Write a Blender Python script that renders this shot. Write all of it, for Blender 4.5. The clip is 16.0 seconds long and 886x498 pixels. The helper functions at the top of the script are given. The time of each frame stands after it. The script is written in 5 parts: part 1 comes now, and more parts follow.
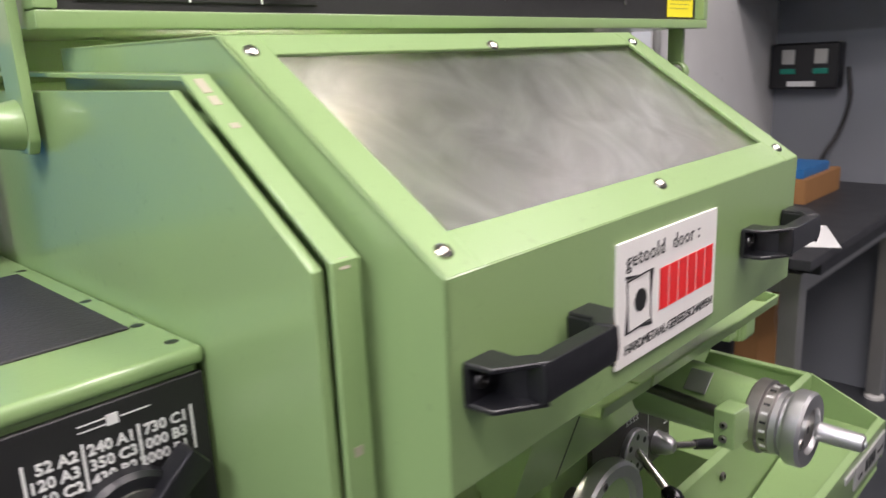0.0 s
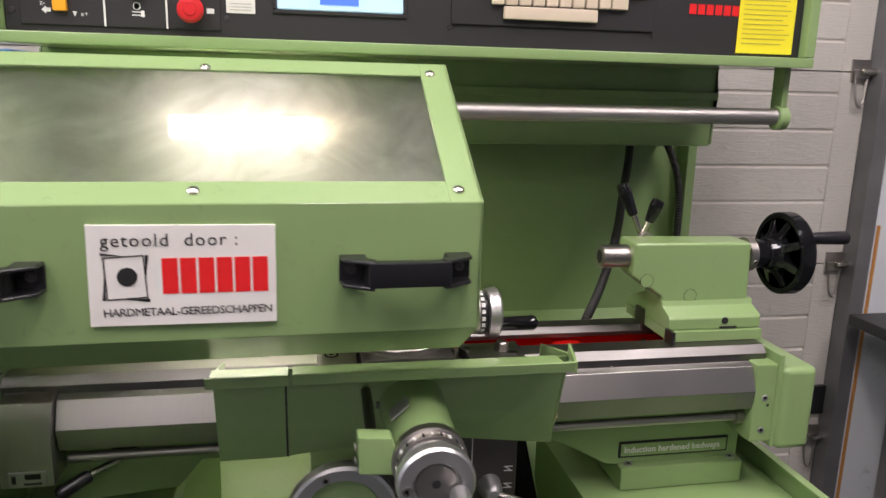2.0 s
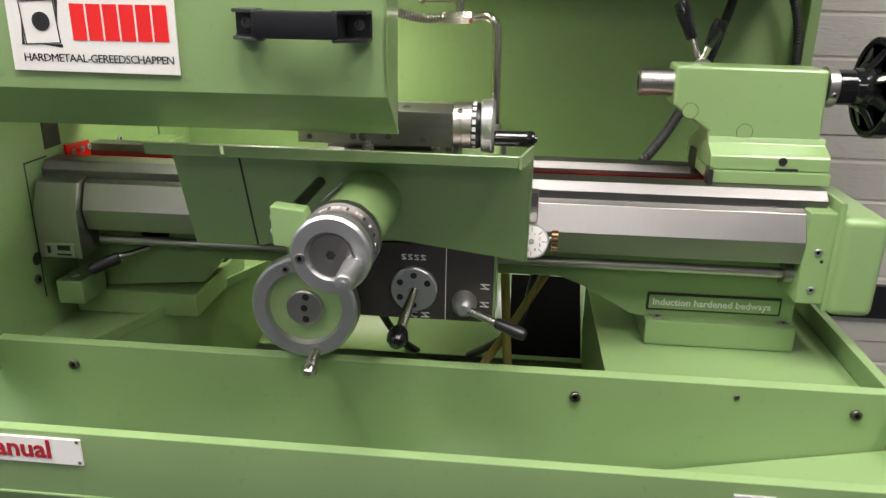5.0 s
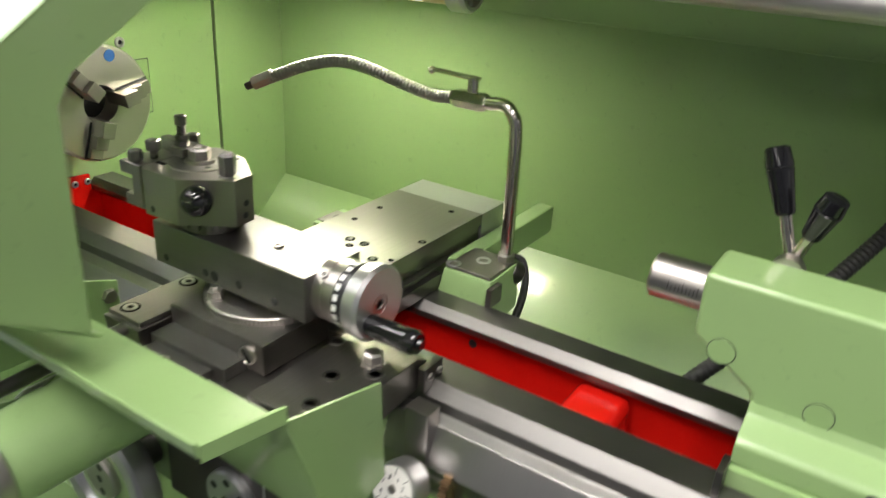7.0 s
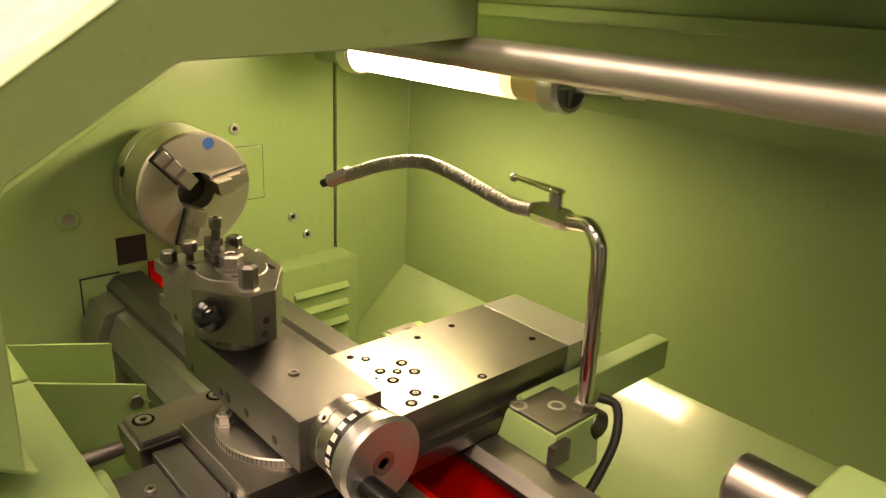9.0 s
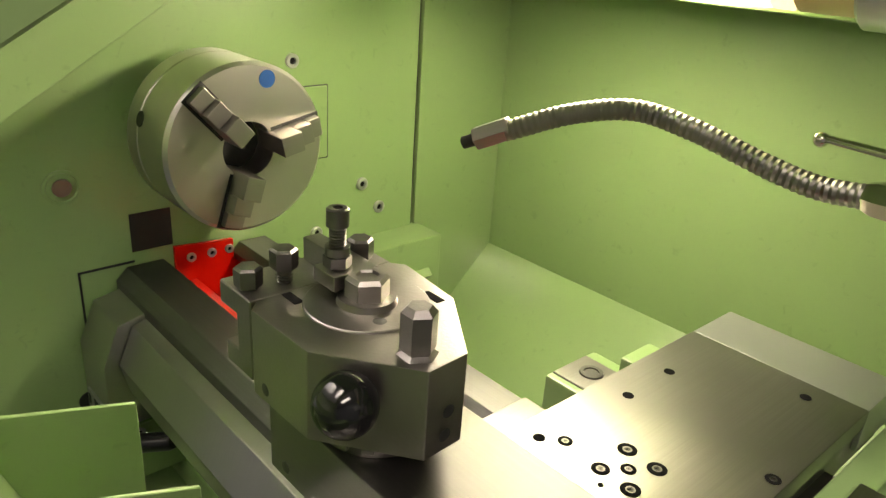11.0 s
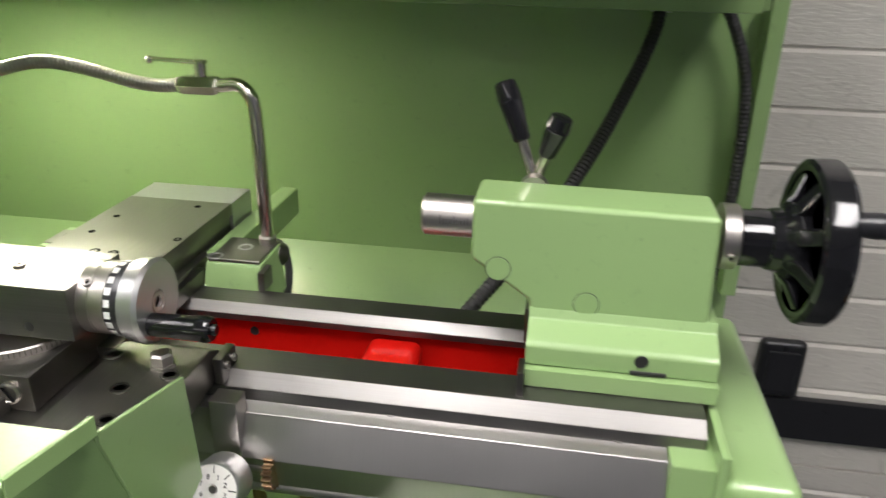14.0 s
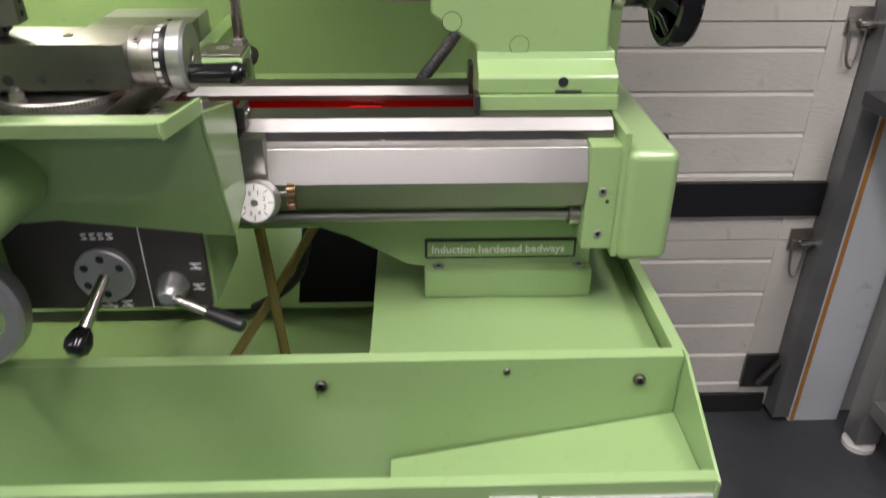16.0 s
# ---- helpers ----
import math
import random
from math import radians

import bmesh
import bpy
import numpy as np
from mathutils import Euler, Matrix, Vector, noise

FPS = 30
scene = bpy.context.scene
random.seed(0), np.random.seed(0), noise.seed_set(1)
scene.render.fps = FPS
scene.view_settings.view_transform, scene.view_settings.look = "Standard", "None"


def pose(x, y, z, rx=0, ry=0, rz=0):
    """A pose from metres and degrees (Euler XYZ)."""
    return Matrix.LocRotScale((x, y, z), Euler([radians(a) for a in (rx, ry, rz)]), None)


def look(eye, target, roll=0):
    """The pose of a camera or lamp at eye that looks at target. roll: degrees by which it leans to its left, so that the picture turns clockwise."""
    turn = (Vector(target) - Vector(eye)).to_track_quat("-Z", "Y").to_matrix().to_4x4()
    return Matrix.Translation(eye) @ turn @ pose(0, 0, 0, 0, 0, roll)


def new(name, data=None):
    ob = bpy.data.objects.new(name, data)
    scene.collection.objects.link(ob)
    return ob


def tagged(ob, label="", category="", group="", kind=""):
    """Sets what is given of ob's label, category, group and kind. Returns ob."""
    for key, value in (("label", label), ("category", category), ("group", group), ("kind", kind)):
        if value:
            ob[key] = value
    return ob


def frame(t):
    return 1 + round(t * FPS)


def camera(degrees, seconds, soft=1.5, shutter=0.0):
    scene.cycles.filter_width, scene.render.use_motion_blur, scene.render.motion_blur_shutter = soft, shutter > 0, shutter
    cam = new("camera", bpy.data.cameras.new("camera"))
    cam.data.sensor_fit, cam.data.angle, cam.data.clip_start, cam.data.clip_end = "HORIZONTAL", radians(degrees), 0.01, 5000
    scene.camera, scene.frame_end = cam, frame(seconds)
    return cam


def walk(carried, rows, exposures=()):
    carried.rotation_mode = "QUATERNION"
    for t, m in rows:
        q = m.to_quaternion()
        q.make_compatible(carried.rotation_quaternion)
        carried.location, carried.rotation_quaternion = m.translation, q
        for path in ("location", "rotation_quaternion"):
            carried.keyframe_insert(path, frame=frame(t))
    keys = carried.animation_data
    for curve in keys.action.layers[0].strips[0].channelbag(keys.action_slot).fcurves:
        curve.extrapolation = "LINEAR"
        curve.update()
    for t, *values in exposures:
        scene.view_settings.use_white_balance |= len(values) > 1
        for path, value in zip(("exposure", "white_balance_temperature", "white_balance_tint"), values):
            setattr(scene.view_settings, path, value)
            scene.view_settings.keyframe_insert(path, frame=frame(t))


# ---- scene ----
# The plan below is drawn in plan units; one plan unit is U metres.
U = 0.87
cam = camera(61.3, 16.0, soft=1.35, shutter=0.4)
PATH = [
    (0, (0.021, 0.006, 1.487), (1.404, 1.366, 1.001), -2.6),
    (0.5, (0.151, -0.162, 1.501), (1.291, 1.427, 1.081), -1.5),
    (1, (0.311, -0.374, 1.519), (1.197, 1.379, 1.145), -0.3),
    (1.5, (0.489, -0.444, 1.505), (1.127, 1.412, 1.123), 0.9),
    (2, (0.676, -0.442, 1.489), (1.049, 1.475, 1.056), 1.5),
    (2.5, (0.816, -0.537, 1.481), (1.001, 1.389, 0.974), 1.9),
    (3, (0.921, -0.589, 1.455), (0.944, 1.326, 0.881), 1.4),
    (3.5, (0.932, -0.54, 1.355), (0.896, 1.363, 0.739), 0.9),
    (3.7, (0.931, -0.519, 1.316), (0.885, 1.377, 0.681), 0.8),
    (5.8, (1.07, -0.292, 1.407), (0.663, 1.528, 0.684), 2.3),
    (6, (1.096, -0.221, 1.427), (0.604, 1.565, 0.673), 2.7),
    (6.5, (1.188, -0.085, 1.456), (0.456, 1.596, 0.658), 3.6),
    (7, (1.325, 0.107, 1.493), (0.355, 1.647, 0.663), 3.5),
    (7.5, (1.355, 0.224, 1.517), (0.203, 1.652, 0.722), 3.3),
    (8, (1.346, 0.271, 1.543), (0.064, 1.622, 0.814), 2.9),
    (8.5, (1.355, 0.277, 1.542), (0.008, 1.586, 0.857), 2.8),
    (9, (1.336, 0.292, 1.503), (-0.058, 1.561, 0.833), 2.7),
    (9.5, (1.225, 0.353, 1.451), (-0.186, 1.596, 0.771), 3.3),
    (9.7, (1.171, 0.38, 1.434), (-0.247, 1.611, 0.746), 3.6),
    (11.8, (0.989, 0.375, 1.419), (-0.239, 1.706, 0.571), 4.0),
    (12, (1.004, 0.366, 1.423), (-0.18, 1.735, 0.571), 3.7),
    (12.5, (1.061, 0.319, 1.432), (0.026, 1.813, 0.597), 3.4),
    (13, (1.147, 0.229, 1.435), (0.32, 1.862, 0.629), 2.6),
    (13.5, (1.242, 0.152, 1.449), (0.624, 1.891, 0.679), 1.3),
    (14, (1.286, 0.062, 1.455), (1.002, 1.881, 0.673), 1.2),
    (14.5, (1.283, 0.029, 1.462), (1.181, 1.854, 0.65), 0.3),
    (15, (1.255, -0.01, 1.448), (1.253, 1.789, 0.575), -0.0),
    (15.5, (1.214, -0.109, 1.407), (1.258, 1.666, 0.487), -0.0),
    (16, (1.196, -0.218, 1.372), (1.266, 1.525, 0.395), 0.4),
]
walk(cam, [(t, look(eye, target, roll)) for t, eye, target, roll in PATH],
     [(0, -0.15, 6500, 23), (1.0, -0.43, 6600, 25), (2.0, -0.28, 6600, 24), (3.5, 0.08, 6600, 20), (6.0, 0.27, 6500, 12), (7.0, 0.2, 6500, 12), (7.6, 0.14, 7500, 18),
      (8.2, 0.0, 9600, 26), (9.7, 0.0, 10800, 26), (11.0, 0.04, 7600, 15), (12.0, -0.02, 6400, 15), (13.5, 0.16, 6350, 14), (15.0, 0.22, 6400, 16), (16, 0.22, 6400, 19)])

# ---- world and lamps ----
world = bpy.data.worlds.new("world")
scene.world = world
world.use_nodes = True
world.node_tree.nodes["Background"].inputs[0].default_value = (0.75, 0.8, 0.9, 1)
world.node_tree.nodes["Background"].inputs[1].default_value = 0.05


def area(name, at, size, power, colour=(1, 0.97, 0.92)):
    lamp = bpy.data.lights.new(name, "AREA")
    lamp.shape, lamp.size, lamp.size_y = "RECTANGLE", size[0], size[1]
    lamp.energy, lamp.color = power, colour
    ob = new(name, lamp)
    ob.matrix_world = pose(at[0] * U, at[1] * U, at[2] * U)
    return ob


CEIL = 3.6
# Lamps out of view; the first and the last three are added fill.
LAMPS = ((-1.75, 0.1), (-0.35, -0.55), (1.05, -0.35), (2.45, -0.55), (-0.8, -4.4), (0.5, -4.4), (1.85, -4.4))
# Cool first lamp brightens left faces; weak last three fill the fronts.
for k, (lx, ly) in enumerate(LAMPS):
    area("unseen_ceiling_light", (lx, ly, CEIL - 0.13), (0.42, 1.4), (62, 38, 38, 38, 13, 13, 13)[k], (0.9, 0.97, 1.0) if k == 0 else (1, 0.97, 0.92))


# ---- materials ----
def material(name, colour, rough=0.5, metal=0.0, vary=0.12, scale=9.0, bump=0.0, grain=250.0, wear=0.0, coat=0.0, spec=0.5, marks=0.0, mark_scale=40.0):
    """A surface with stains at one scale, grain at another and a few scattered marks."""
    m = bpy.data.materials.new(name)
    m.use_nodes = True
    nt = m.node_tree
    b = nt.nodes["Principled BSDF"]
    co = nt.nodes.new("ShaderNodeTexCoord")
    big, fine = nt.nodes.new("ShaderNodeTexNoise"), nt.nodes.new("ShaderNodeTexNoise")
    big.inputs["Scale"].default_value, big.inputs["Detail"].default_value = scale, 6
    fine.inputs["Scale"].default_value, fine.inputs["Detail"].default_value = grain, 3
    for n in (big, fine):
        nt.links.new(co.outputs["Object"], n.inputs["Vector"])
    mixer = nt.nodes.new("ShaderNodeMix")
    mixer.data_type = "RGBA"
    c = Vector(colour)
    mixer.inputs["A"].default_value = (*(c * (1 - vary)), 1)
    mixer.inputs["B"].default_value = (*(c * (1 + vary)), 1)
    nt.links.new(big.outputs["Fac"], mixer.inputs["Factor"])
    colour_out = mixer.outputs["Result"]
    if marks:
        spots, cut, dirt = nt.nodes.new("ShaderNodeTexNoise"), nt.nodes.new("ShaderNodeMapRange"), nt.nodes.new("ShaderNodeMix")
        spots.inputs["Scale"].default_value, spots.inputs["Detail"].default_value, spots.inputs["Distortion"].default_value = mark_scale, 5, 0.8
        nt.links.new(co.outputs["Object"], spots.inputs["Vector"])
        cut.inputs["From Min"].default_value, cut.inputs["From Max"].default_value = 0.63, 0.78
        cut.inputs["To Max"].default_value = marks
        nt.links.new(spots.outputs["Fac"], cut.inputs["Value"])
        dirt.data_type = "RGBA"
        dirt.inputs["B"].default_value = (*(c * 0.35), 1)
        nt.links.new(cut.outputs["Result"], dirt.inputs["Factor"])
        nt.links.new(colour_out, dirt.inputs["A"])
        colour_out = dirt.outputs["Result"]
    nt.links.new(colour_out, b.inputs["Base Color"])
    rr = nt.nodes.new("ShaderNodeMapRange")
    rr.inputs["To Min"].default_value, rr.inputs["To Max"].default_value = max(0.02, rough - 0.07 - wear), min(1, rough + 0.07 + wear)
    nt.links.new(big.outputs["Fac"], rr.inputs["Value"])
    nt.links.new(rr.outputs["Result"], b.inputs["Roughness"])
    b.inputs["Metallic"].default_value = metal
    b.inputs["Coat Weight"].default_value, b.inputs["Coat Roughness"].default_value = coat, 0.07
    b.inputs["Specular IOR Level"].default_value = spec
    if bump:
        bm_ = nt.nodes.new("ShaderNodeBump")
        bm_.inputs["Strength"].default_value, bm_.inputs["Distance"].default_value = bump, 0.002
        nt.links.new(fine.outputs["Fac"], bm_.inputs["Height"])
        nt.links.new(bm_.outputs["Normal"], b.inputs["Normal"])
    return m


def brushed(name, colour, rough, stretch, vary=0.22, streak=0.86):
    """Ground metal: fine streaks along one axis, and faint stains."""
    m = material(name, colour, rough, 1.0, vary, 14.0)
    nt = m.node_tree
    b = nt.nodes["Principled BSDF"]
    co, mp, n = nt.nodes.new("ShaderNodeTexCoord"), nt.nodes.new("ShaderNodeMapping"), nt.nodes.new("ShaderNodeTexNoise")
    mp.inputs["Scale"].default_value = stretch
    n.inputs["Scale"].default_value, n.inputs["Detail"].default_value = 1.0, 4
    nt.links.new(co.outputs["Object"], mp.inputs["Vector"])
    nt.links.new(mp.outputs["Vector"], n.inputs["Vector"])
    base = b.inputs["Base Color"].links[0].from_socket
    lane, shade = nt.nodes.new("ShaderNodeMapRange"), nt.nodes.new("ShaderNodeMix")
    lane.inputs["From Min"].default_value, lane.inputs["From Max"].default_value = 0.3, 0.7
    nt.links.new(n.outputs["Fac"], lane.inputs["Value"])
    shade.data_type = "RGBA"
    shade.inputs["B"].default_value = (*(Vector(colour) * streak), 1)
    nt.links.new(lane.outputs["Result"], shade.inputs["Factor"])
    nt.links.new(base, shade.inputs["A"])
    nt.links.new(shade.outputs["Result"], b.inputs["Base Color"])
    bp = nt.nodes.new("ShaderNodeBump")
    bp.inputs["Strength"].default_value, bp.inputs["Distance"].default_value = 0.07, 0.0004
    nt.links.new(n.outputs["Fac"], bp.inputs["Height"])
    nt.links.new(bp.outputs["Normal"], b.inputs["Normal"])
    return m


def glowing(name, colour, strength):
    m = bpy.data.materials.new(name)
    m.use_nodes = True
    b = m.node_tree.nodes["Principled BSDF"]
    b.inputs["Base Color"].default_value = (*colour, 1)
    b.inputs["Emission Color"].default_value = (*colour, 1)
    b.inputs["Emission Strength"].default_value = strength
    return m


GREEN = material("green_machine_paint", (0.238, 0.36, 0.146), 0.33, 0, 0.06, 5, 0.05, 300, 0.05, 0.5, marks=0.22, mark_scale=90)
STEEL_X = brushed("ground_steel_along_bed", (0.2, 0.193, 0.185), 0.41, (6, 700, 700), 0.22, 0.93)
STEEL_Y = brushed("ground_steel_across_bed", (0.25, 0.236, 0.22), 0.35, (700, 6, 700), 0.24, 0.94)
BARSTEEL = brushed("dull_ground_bar", (0.5, 0.48, 0.46), 0.46, (8, 700, 700))
STEEL = material("machined_steel", (0.42, 0.395, 0.37), 0.34, 1, 0.1, 20, 0.05, 600)
DARKSTEEL = material("blackened_steel", (0.16, 0.15, 0.145), 0.34, 1, 0.15, 25, 0.08, 500)
TOOLSTEEL = material("hardened_tool_steel", (0.26, 0.242, 0.228), 0.36, 1, 0.1, 18, 0.08, 500)
STAINLESS = brushed("stainless_cover", (0.46, 0.445, 0.43), 0.34, (1100, 14, 14), 0.06, 0.96)
HOSEMETAL = material("dull_ribbed_metal", (0.27, 0.26, 0.24), 0.4, 1, 0.1, 40)
CHROME = material("chrome_plate", (0.55, 0.52, 0.47), 0.17, 1, 0.06, 40)
CHUCKSTEEL = material("polished_chuck_steel", (0.6, 0.565, 0.53), 0.33, 1, 0.07, 12, 0.03, 500)
ALU = material("cast_aluminium", (0.5, 0.5, 0.5), 0.36, 0.9, 0.05, 40, 0.1, 700)
SILVER = material("worn_silver_plate", (0.5, 0.5, 0.48), 0.42, 0.35, 0.15, 30, 0.05, 300, marks=0.3, mark_scale=60)
BLACK = material("black_plastic", (0.011, 0.011, 0.013), 0.3, 0, 0.1, 30, 0.1, 600)
GLOSSBLACK = material("polished_black_plastic", (0.006, 0.006, 0.007), 0.1, 0, 0.1, 30)
RUBBER = material("black_rubber", (0.014, 0.014, 0.014), 0.55, 0, 0.2, 40, 0.2, 500)
RED = material("red_bed_paint", (0.56, 0.009, 0.005), 0.2, 0, 0.15, 30, 0.25, 60, 0.05, 0.6)
WHITE = material("white_sticker", (0.78, 0.76, 0.72), 0.4, 0, 0.02, 20)
INK = material("black_print", (0.015, 0.015, 0.015), 0.5, 0, 0.05, 50)
# Glossless black that paints in the darkness inside holes and openings.
HOLE = material("painted_hole_black", (0.008, 0.008, 0.008), 0.9, spec=0.03)
REDINK = material("red_print", (0.78, 0.02, 0.02), 0.4, 0, 0.04, 50)
PALEINK = material("white_print", (0.7, 0.7, 0.68), 0.5, 0, 0.04, 50)
PANEL = material("dark_grey_panel", (0.02, 0.019, 0.02), 0.5, 0, 0.1, 40, 0.15, 800)
APRON = material("brown_black_plate", (0.055, 0.05, 0.046), 0.35, 0.3, 0.1, 40, 0.1, 800)
YELLOW = material("yellow_paper", (0.85, 0.74, 0.02), 0.6, 0, 0.03, 15)
AMBER = material("amber_button", (0.85, 0.36, 0.02), 0.35, 0, 0.05, 40)
REDKEY = material("red_button", (0.62, 0.02, 0.025), 0.35, 0, 0.05, 40)
TEAL = material("green_button", (0.0, 0.2, 0.14), 0.35, 0, 0.05, 40)
IVORY = material("ivory_key", (0.62, 0.53, 0.4), 0.5, 0, 0.05, 60)
DOORSKIN = material("door_skin", (0.53, 0.505, 0.465), 0.42, 0, 0.22, 3.5, 0.7, 120, 0.06, marks=0.4, mark_scale=22)
CONCRETE = material("painted_concrete", (0.5, 0.5, 0.49), 0.7, 0, 0.18, 2.5, 0.3, 60, marks=0.4, mark_scale=7)
FLOORM = material("grey_floor_coating", (0.05, 0.054, 0.06), 0.42, 0, 0.6, 5, 0.3, 150, 0.14, marks=0.6, mark_scale=9)
WALLM = material("grey_wall_paint", (0.2, 0.21, 0.235), 0.7, 0, 0.08, 2, 0.2, 80)
PALEWALL = material("pale_wall_paint", (0.6, 0.63, 0.66), 0.7, 0, 0.08, 2, 0.2, 80)
CEILM = material("white_ceiling", (0.55, 0.55, 0.53), 0.8, 0, 0.05, 2)
BENCHTOP = material("dark_bench_top", (0.03, 0.031, 0.034), 0.5, 0, 0.15, 12, 0.2, 200)
PROFILE = material("aluminium_profile", (0.45, 0.45, 0.43), 0.4, 0.8, 0.08, 20)
TRACK = material("weathered_zinc_track", (0.2, 0.2, 0.205), 0.5, 0.5, 0.35, 9, 0.2, 200)
JAMB = material("worn_white_jamb_paint", (0.66, 0.69, 0.73), 0.55, 0, 0.16, 4, 0.3, 80, marks=0.55, mark_scale=18)
CARD = material("brown_card", (0.35, 0.17, 0.06), 0.7, 0, 0.15, 12)
BLUEP = material("blue_plastic", (0.02, 0.16, 0.42), 0.4, 0, 0.08, 20)
PAPER = material("white_paper", (0.75, 0.75, 0.73), 0.8, 0, 0.02, 5)
MAT = material("dark_speckled_mat", (0.035, 0.033, 0.034), 0.6, 0, 0.4, 60, 0.4, 300)
ORANGE = material("orange_strip", (0.5, 0.22, 0.05), 0.6, 0, 0.2, 20)
TUBEGLOW = glowing("lit_tube", (1.0, 0.94, 0.79), 82)
SCREENBLUE = glowing("screen_blue", (0.06, 0.16, 0.8), 0.75)
SCREENPALE = glowing("screen_pale", (0.42, 0.66, 0.8), 0.55)
LAMPGLOW = glowing("ceiling_tube_glow", (1, 0.97, 0.92), 9)


def clear_sheet():
    """Scratched clear plastic: mostly see-through, with gloss and a little haze."""
    m = bpy.data.materials.new("scratched_clear_plastic")
    m.use_nodes = True
    nt = m.node_tree
    out = nt.nodes["Material Output"]
    nt.nodes.remove(nt.nodes["Principled BSDF"])
    tr, gl, hz = nt.nodes.new("ShaderNodeBsdfTransparent"), nt.nodes.new("ShaderNodeBsdfGlossy"), nt.nodes.new("ShaderNodeBsdfGlass")
    tr.inputs["Color"].default_value = (0.95, 0.96, 0.94, 1)
    gl.inputs["Roughness"].default_value = 0.1
    hz.inputs["Roughness"].default_value, hz.inputs["IOR"].default_value = 0.33, 1.4
    lw = nt.nodes.new("ShaderNodeLayerWeight")
    lw.inputs["Blend"].default_value = 0.3
    fr = nt.nodes.new("ShaderNodeMapRange")
    fr.inputs["From Min"].default_value = 0.3
    fr.inputs["To Min"].default_value, fr.inputs["To Max"].default_value = 0.035, 0.36
    nt.links.new(lw.outputs["Facing"], fr.inputs["Value"])
    co, n = nt.nodes.new("ShaderNodeTexCoord"), nt.nodes.new("ShaderNodeTexNoise")
    n.inputs["Scale"].default_value, n.inputs["Detail"].default_value = 11, 9
    n.inputs["Distortion"].default_value = 1.2
    nt.links.new(co.outputs["Object"], n.inputs["Vector"])
    rng = nt.nodes.new("ShaderNodeMapRange")
    rng.inputs["From Min"].default_value, rng.inputs["From Max"].default_value = 0.3, 0.75
    rng.inputs["To Min"].default_value, rng.inputs["To Max"].default_value = 0.46, 0.86
    nt.links.new(n.outputs["Fac"], rng.inputs["Value"])
    m1, m2 = nt.nodes.new("ShaderNodeMixShader"), nt.nodes.new("ShaderNodeMixShader")
    nt.links.new(rng.outputs["Result"], m1.inputs[0])
    nt.links.new(tr.outputs[0], m1.inputs[1])
    nt.links.new(hz.outputs[0], m1.inputs[2])
    nt.links.new(fr.outputs[0], m2.inputs[0])
    nt.links.new(m1.outputs[0], m2.inputs[1])
    nt.links.new(gl.outputs[0], m2.inputs[2])
    nt.links.new(m2.outputs[0], out.inputs[0])
    return m


CLEAR = clear_sheet()


def embossed(m, stretch, strength):
    """Lays a shallow pressed grain, longer one way than the other, over a sheet."""
    nt = m.node_tree
    co, mp, n, bp = nt.nodes.new("ShaderNodeTexCoord"), nt.nodes.new("ShaderNodeMapping"), nt.nodes.new("ShaderNodeTexNoise"), nt.nodes.new("ShaderNodeBump")
    mp.inputs["Scale"].default_value = stretch
    n.inputs["Scale"].default_value, n.inputs["Detail"].default_value, n.inputs["Distortion"].default_value = 1.0, 3, 0.6
    bp.inputs["Strength"].default_value, bp.inputs["Distance"].default_value = strength, 0.0025
    nt.links.new(co.outputs["Object"], mp.inputs["Vector"])
    nt.links.new(mp.outputs["Vector"], n.inputs["Vector"])
    nt.links.new(n.outputs["Fac"], bp.inputs["Height"])
    nt.links.new(bp.outputs["Normal"], nt.nodes["Principled BSDF"].inputs["Normal"])


embossed(DOORSKIN, (38, 38, 210), 0.8)

# ---- shape helpers (plan units) ----


def bevelled(bm, width, segments=2):
    if width:
        bm.normal_update()
        edges = [e for e in bm.edges if len(e.link_faces) == 2 and e.calc_face_angle(0) > 0.5]
        bmesh.ops.bevel(bm, geom=edges, offset=width, segments=segments, profile=0.5, affect="EDGES", clamp_overlap=True)
    return bm


def box(x0, x1, y0, y1, z0, z1, bevel=0.0015, segments=2):
    bm = bmesh.new()
    bmesh.ops.create_cube(bm, size=1, matrix=Matrix.LocRotScale(((x0 + x1) / 2, (y0 + y1) / 2, (z0 + z1) / 2), None, (abs(x1 - x0), abs(y1 - y0), abs(z1 - z0))))
    return bevelled(bm, bevel, segments)


def prism(points, axis, a, b, bevel=0.0015, segments=2):
    """A polygon pushed along an axis from a to b. Points are (y, z) for x, (x, z) for y, (x, y) for z."""
    bm = bmesh.new()
    put = {"x": lambda p, v: (v, p[0], p[1]), "y": lambda p, v: (p[0], v, p[1]), "z": lambda p, v: (p[0], p[1], v)}[axis]
    lo = [bm.verts.new(put(p, a)) for p in points]
    hi = [bm.verts.new(put(p, b)) for p in points]
    bm.faces.new(lo), bm.faces.new(hi)
    for k in range(len(points)):
        j = (k + 1) % len(points)
        bm.faces.new((lo[k], lo[j], hi[j], hi[k]))
    bmesh.ops.recalc_face_normals(bm, faces=bm.faces)
    return bevelled(bm, bevel, segments)


def sheet(points, axis, a, b, thick=0.004):
    """A bent sheet: an open line of points pushed along an axis, with thickness."""
    n = len(points)
    offs = []
    for k in range(n):
        p, q = Vector(points[max(k - 1, 0)]), Vector(points[min(k + 1, n - 1)])
        d = (q - p).normalized()
        offs.append((points[k][0] - d.y * thick, points[k][1] + d.x * thick))
    return prism(list(points) + offs[::-1], axis, a, b, 0.0008, 1)


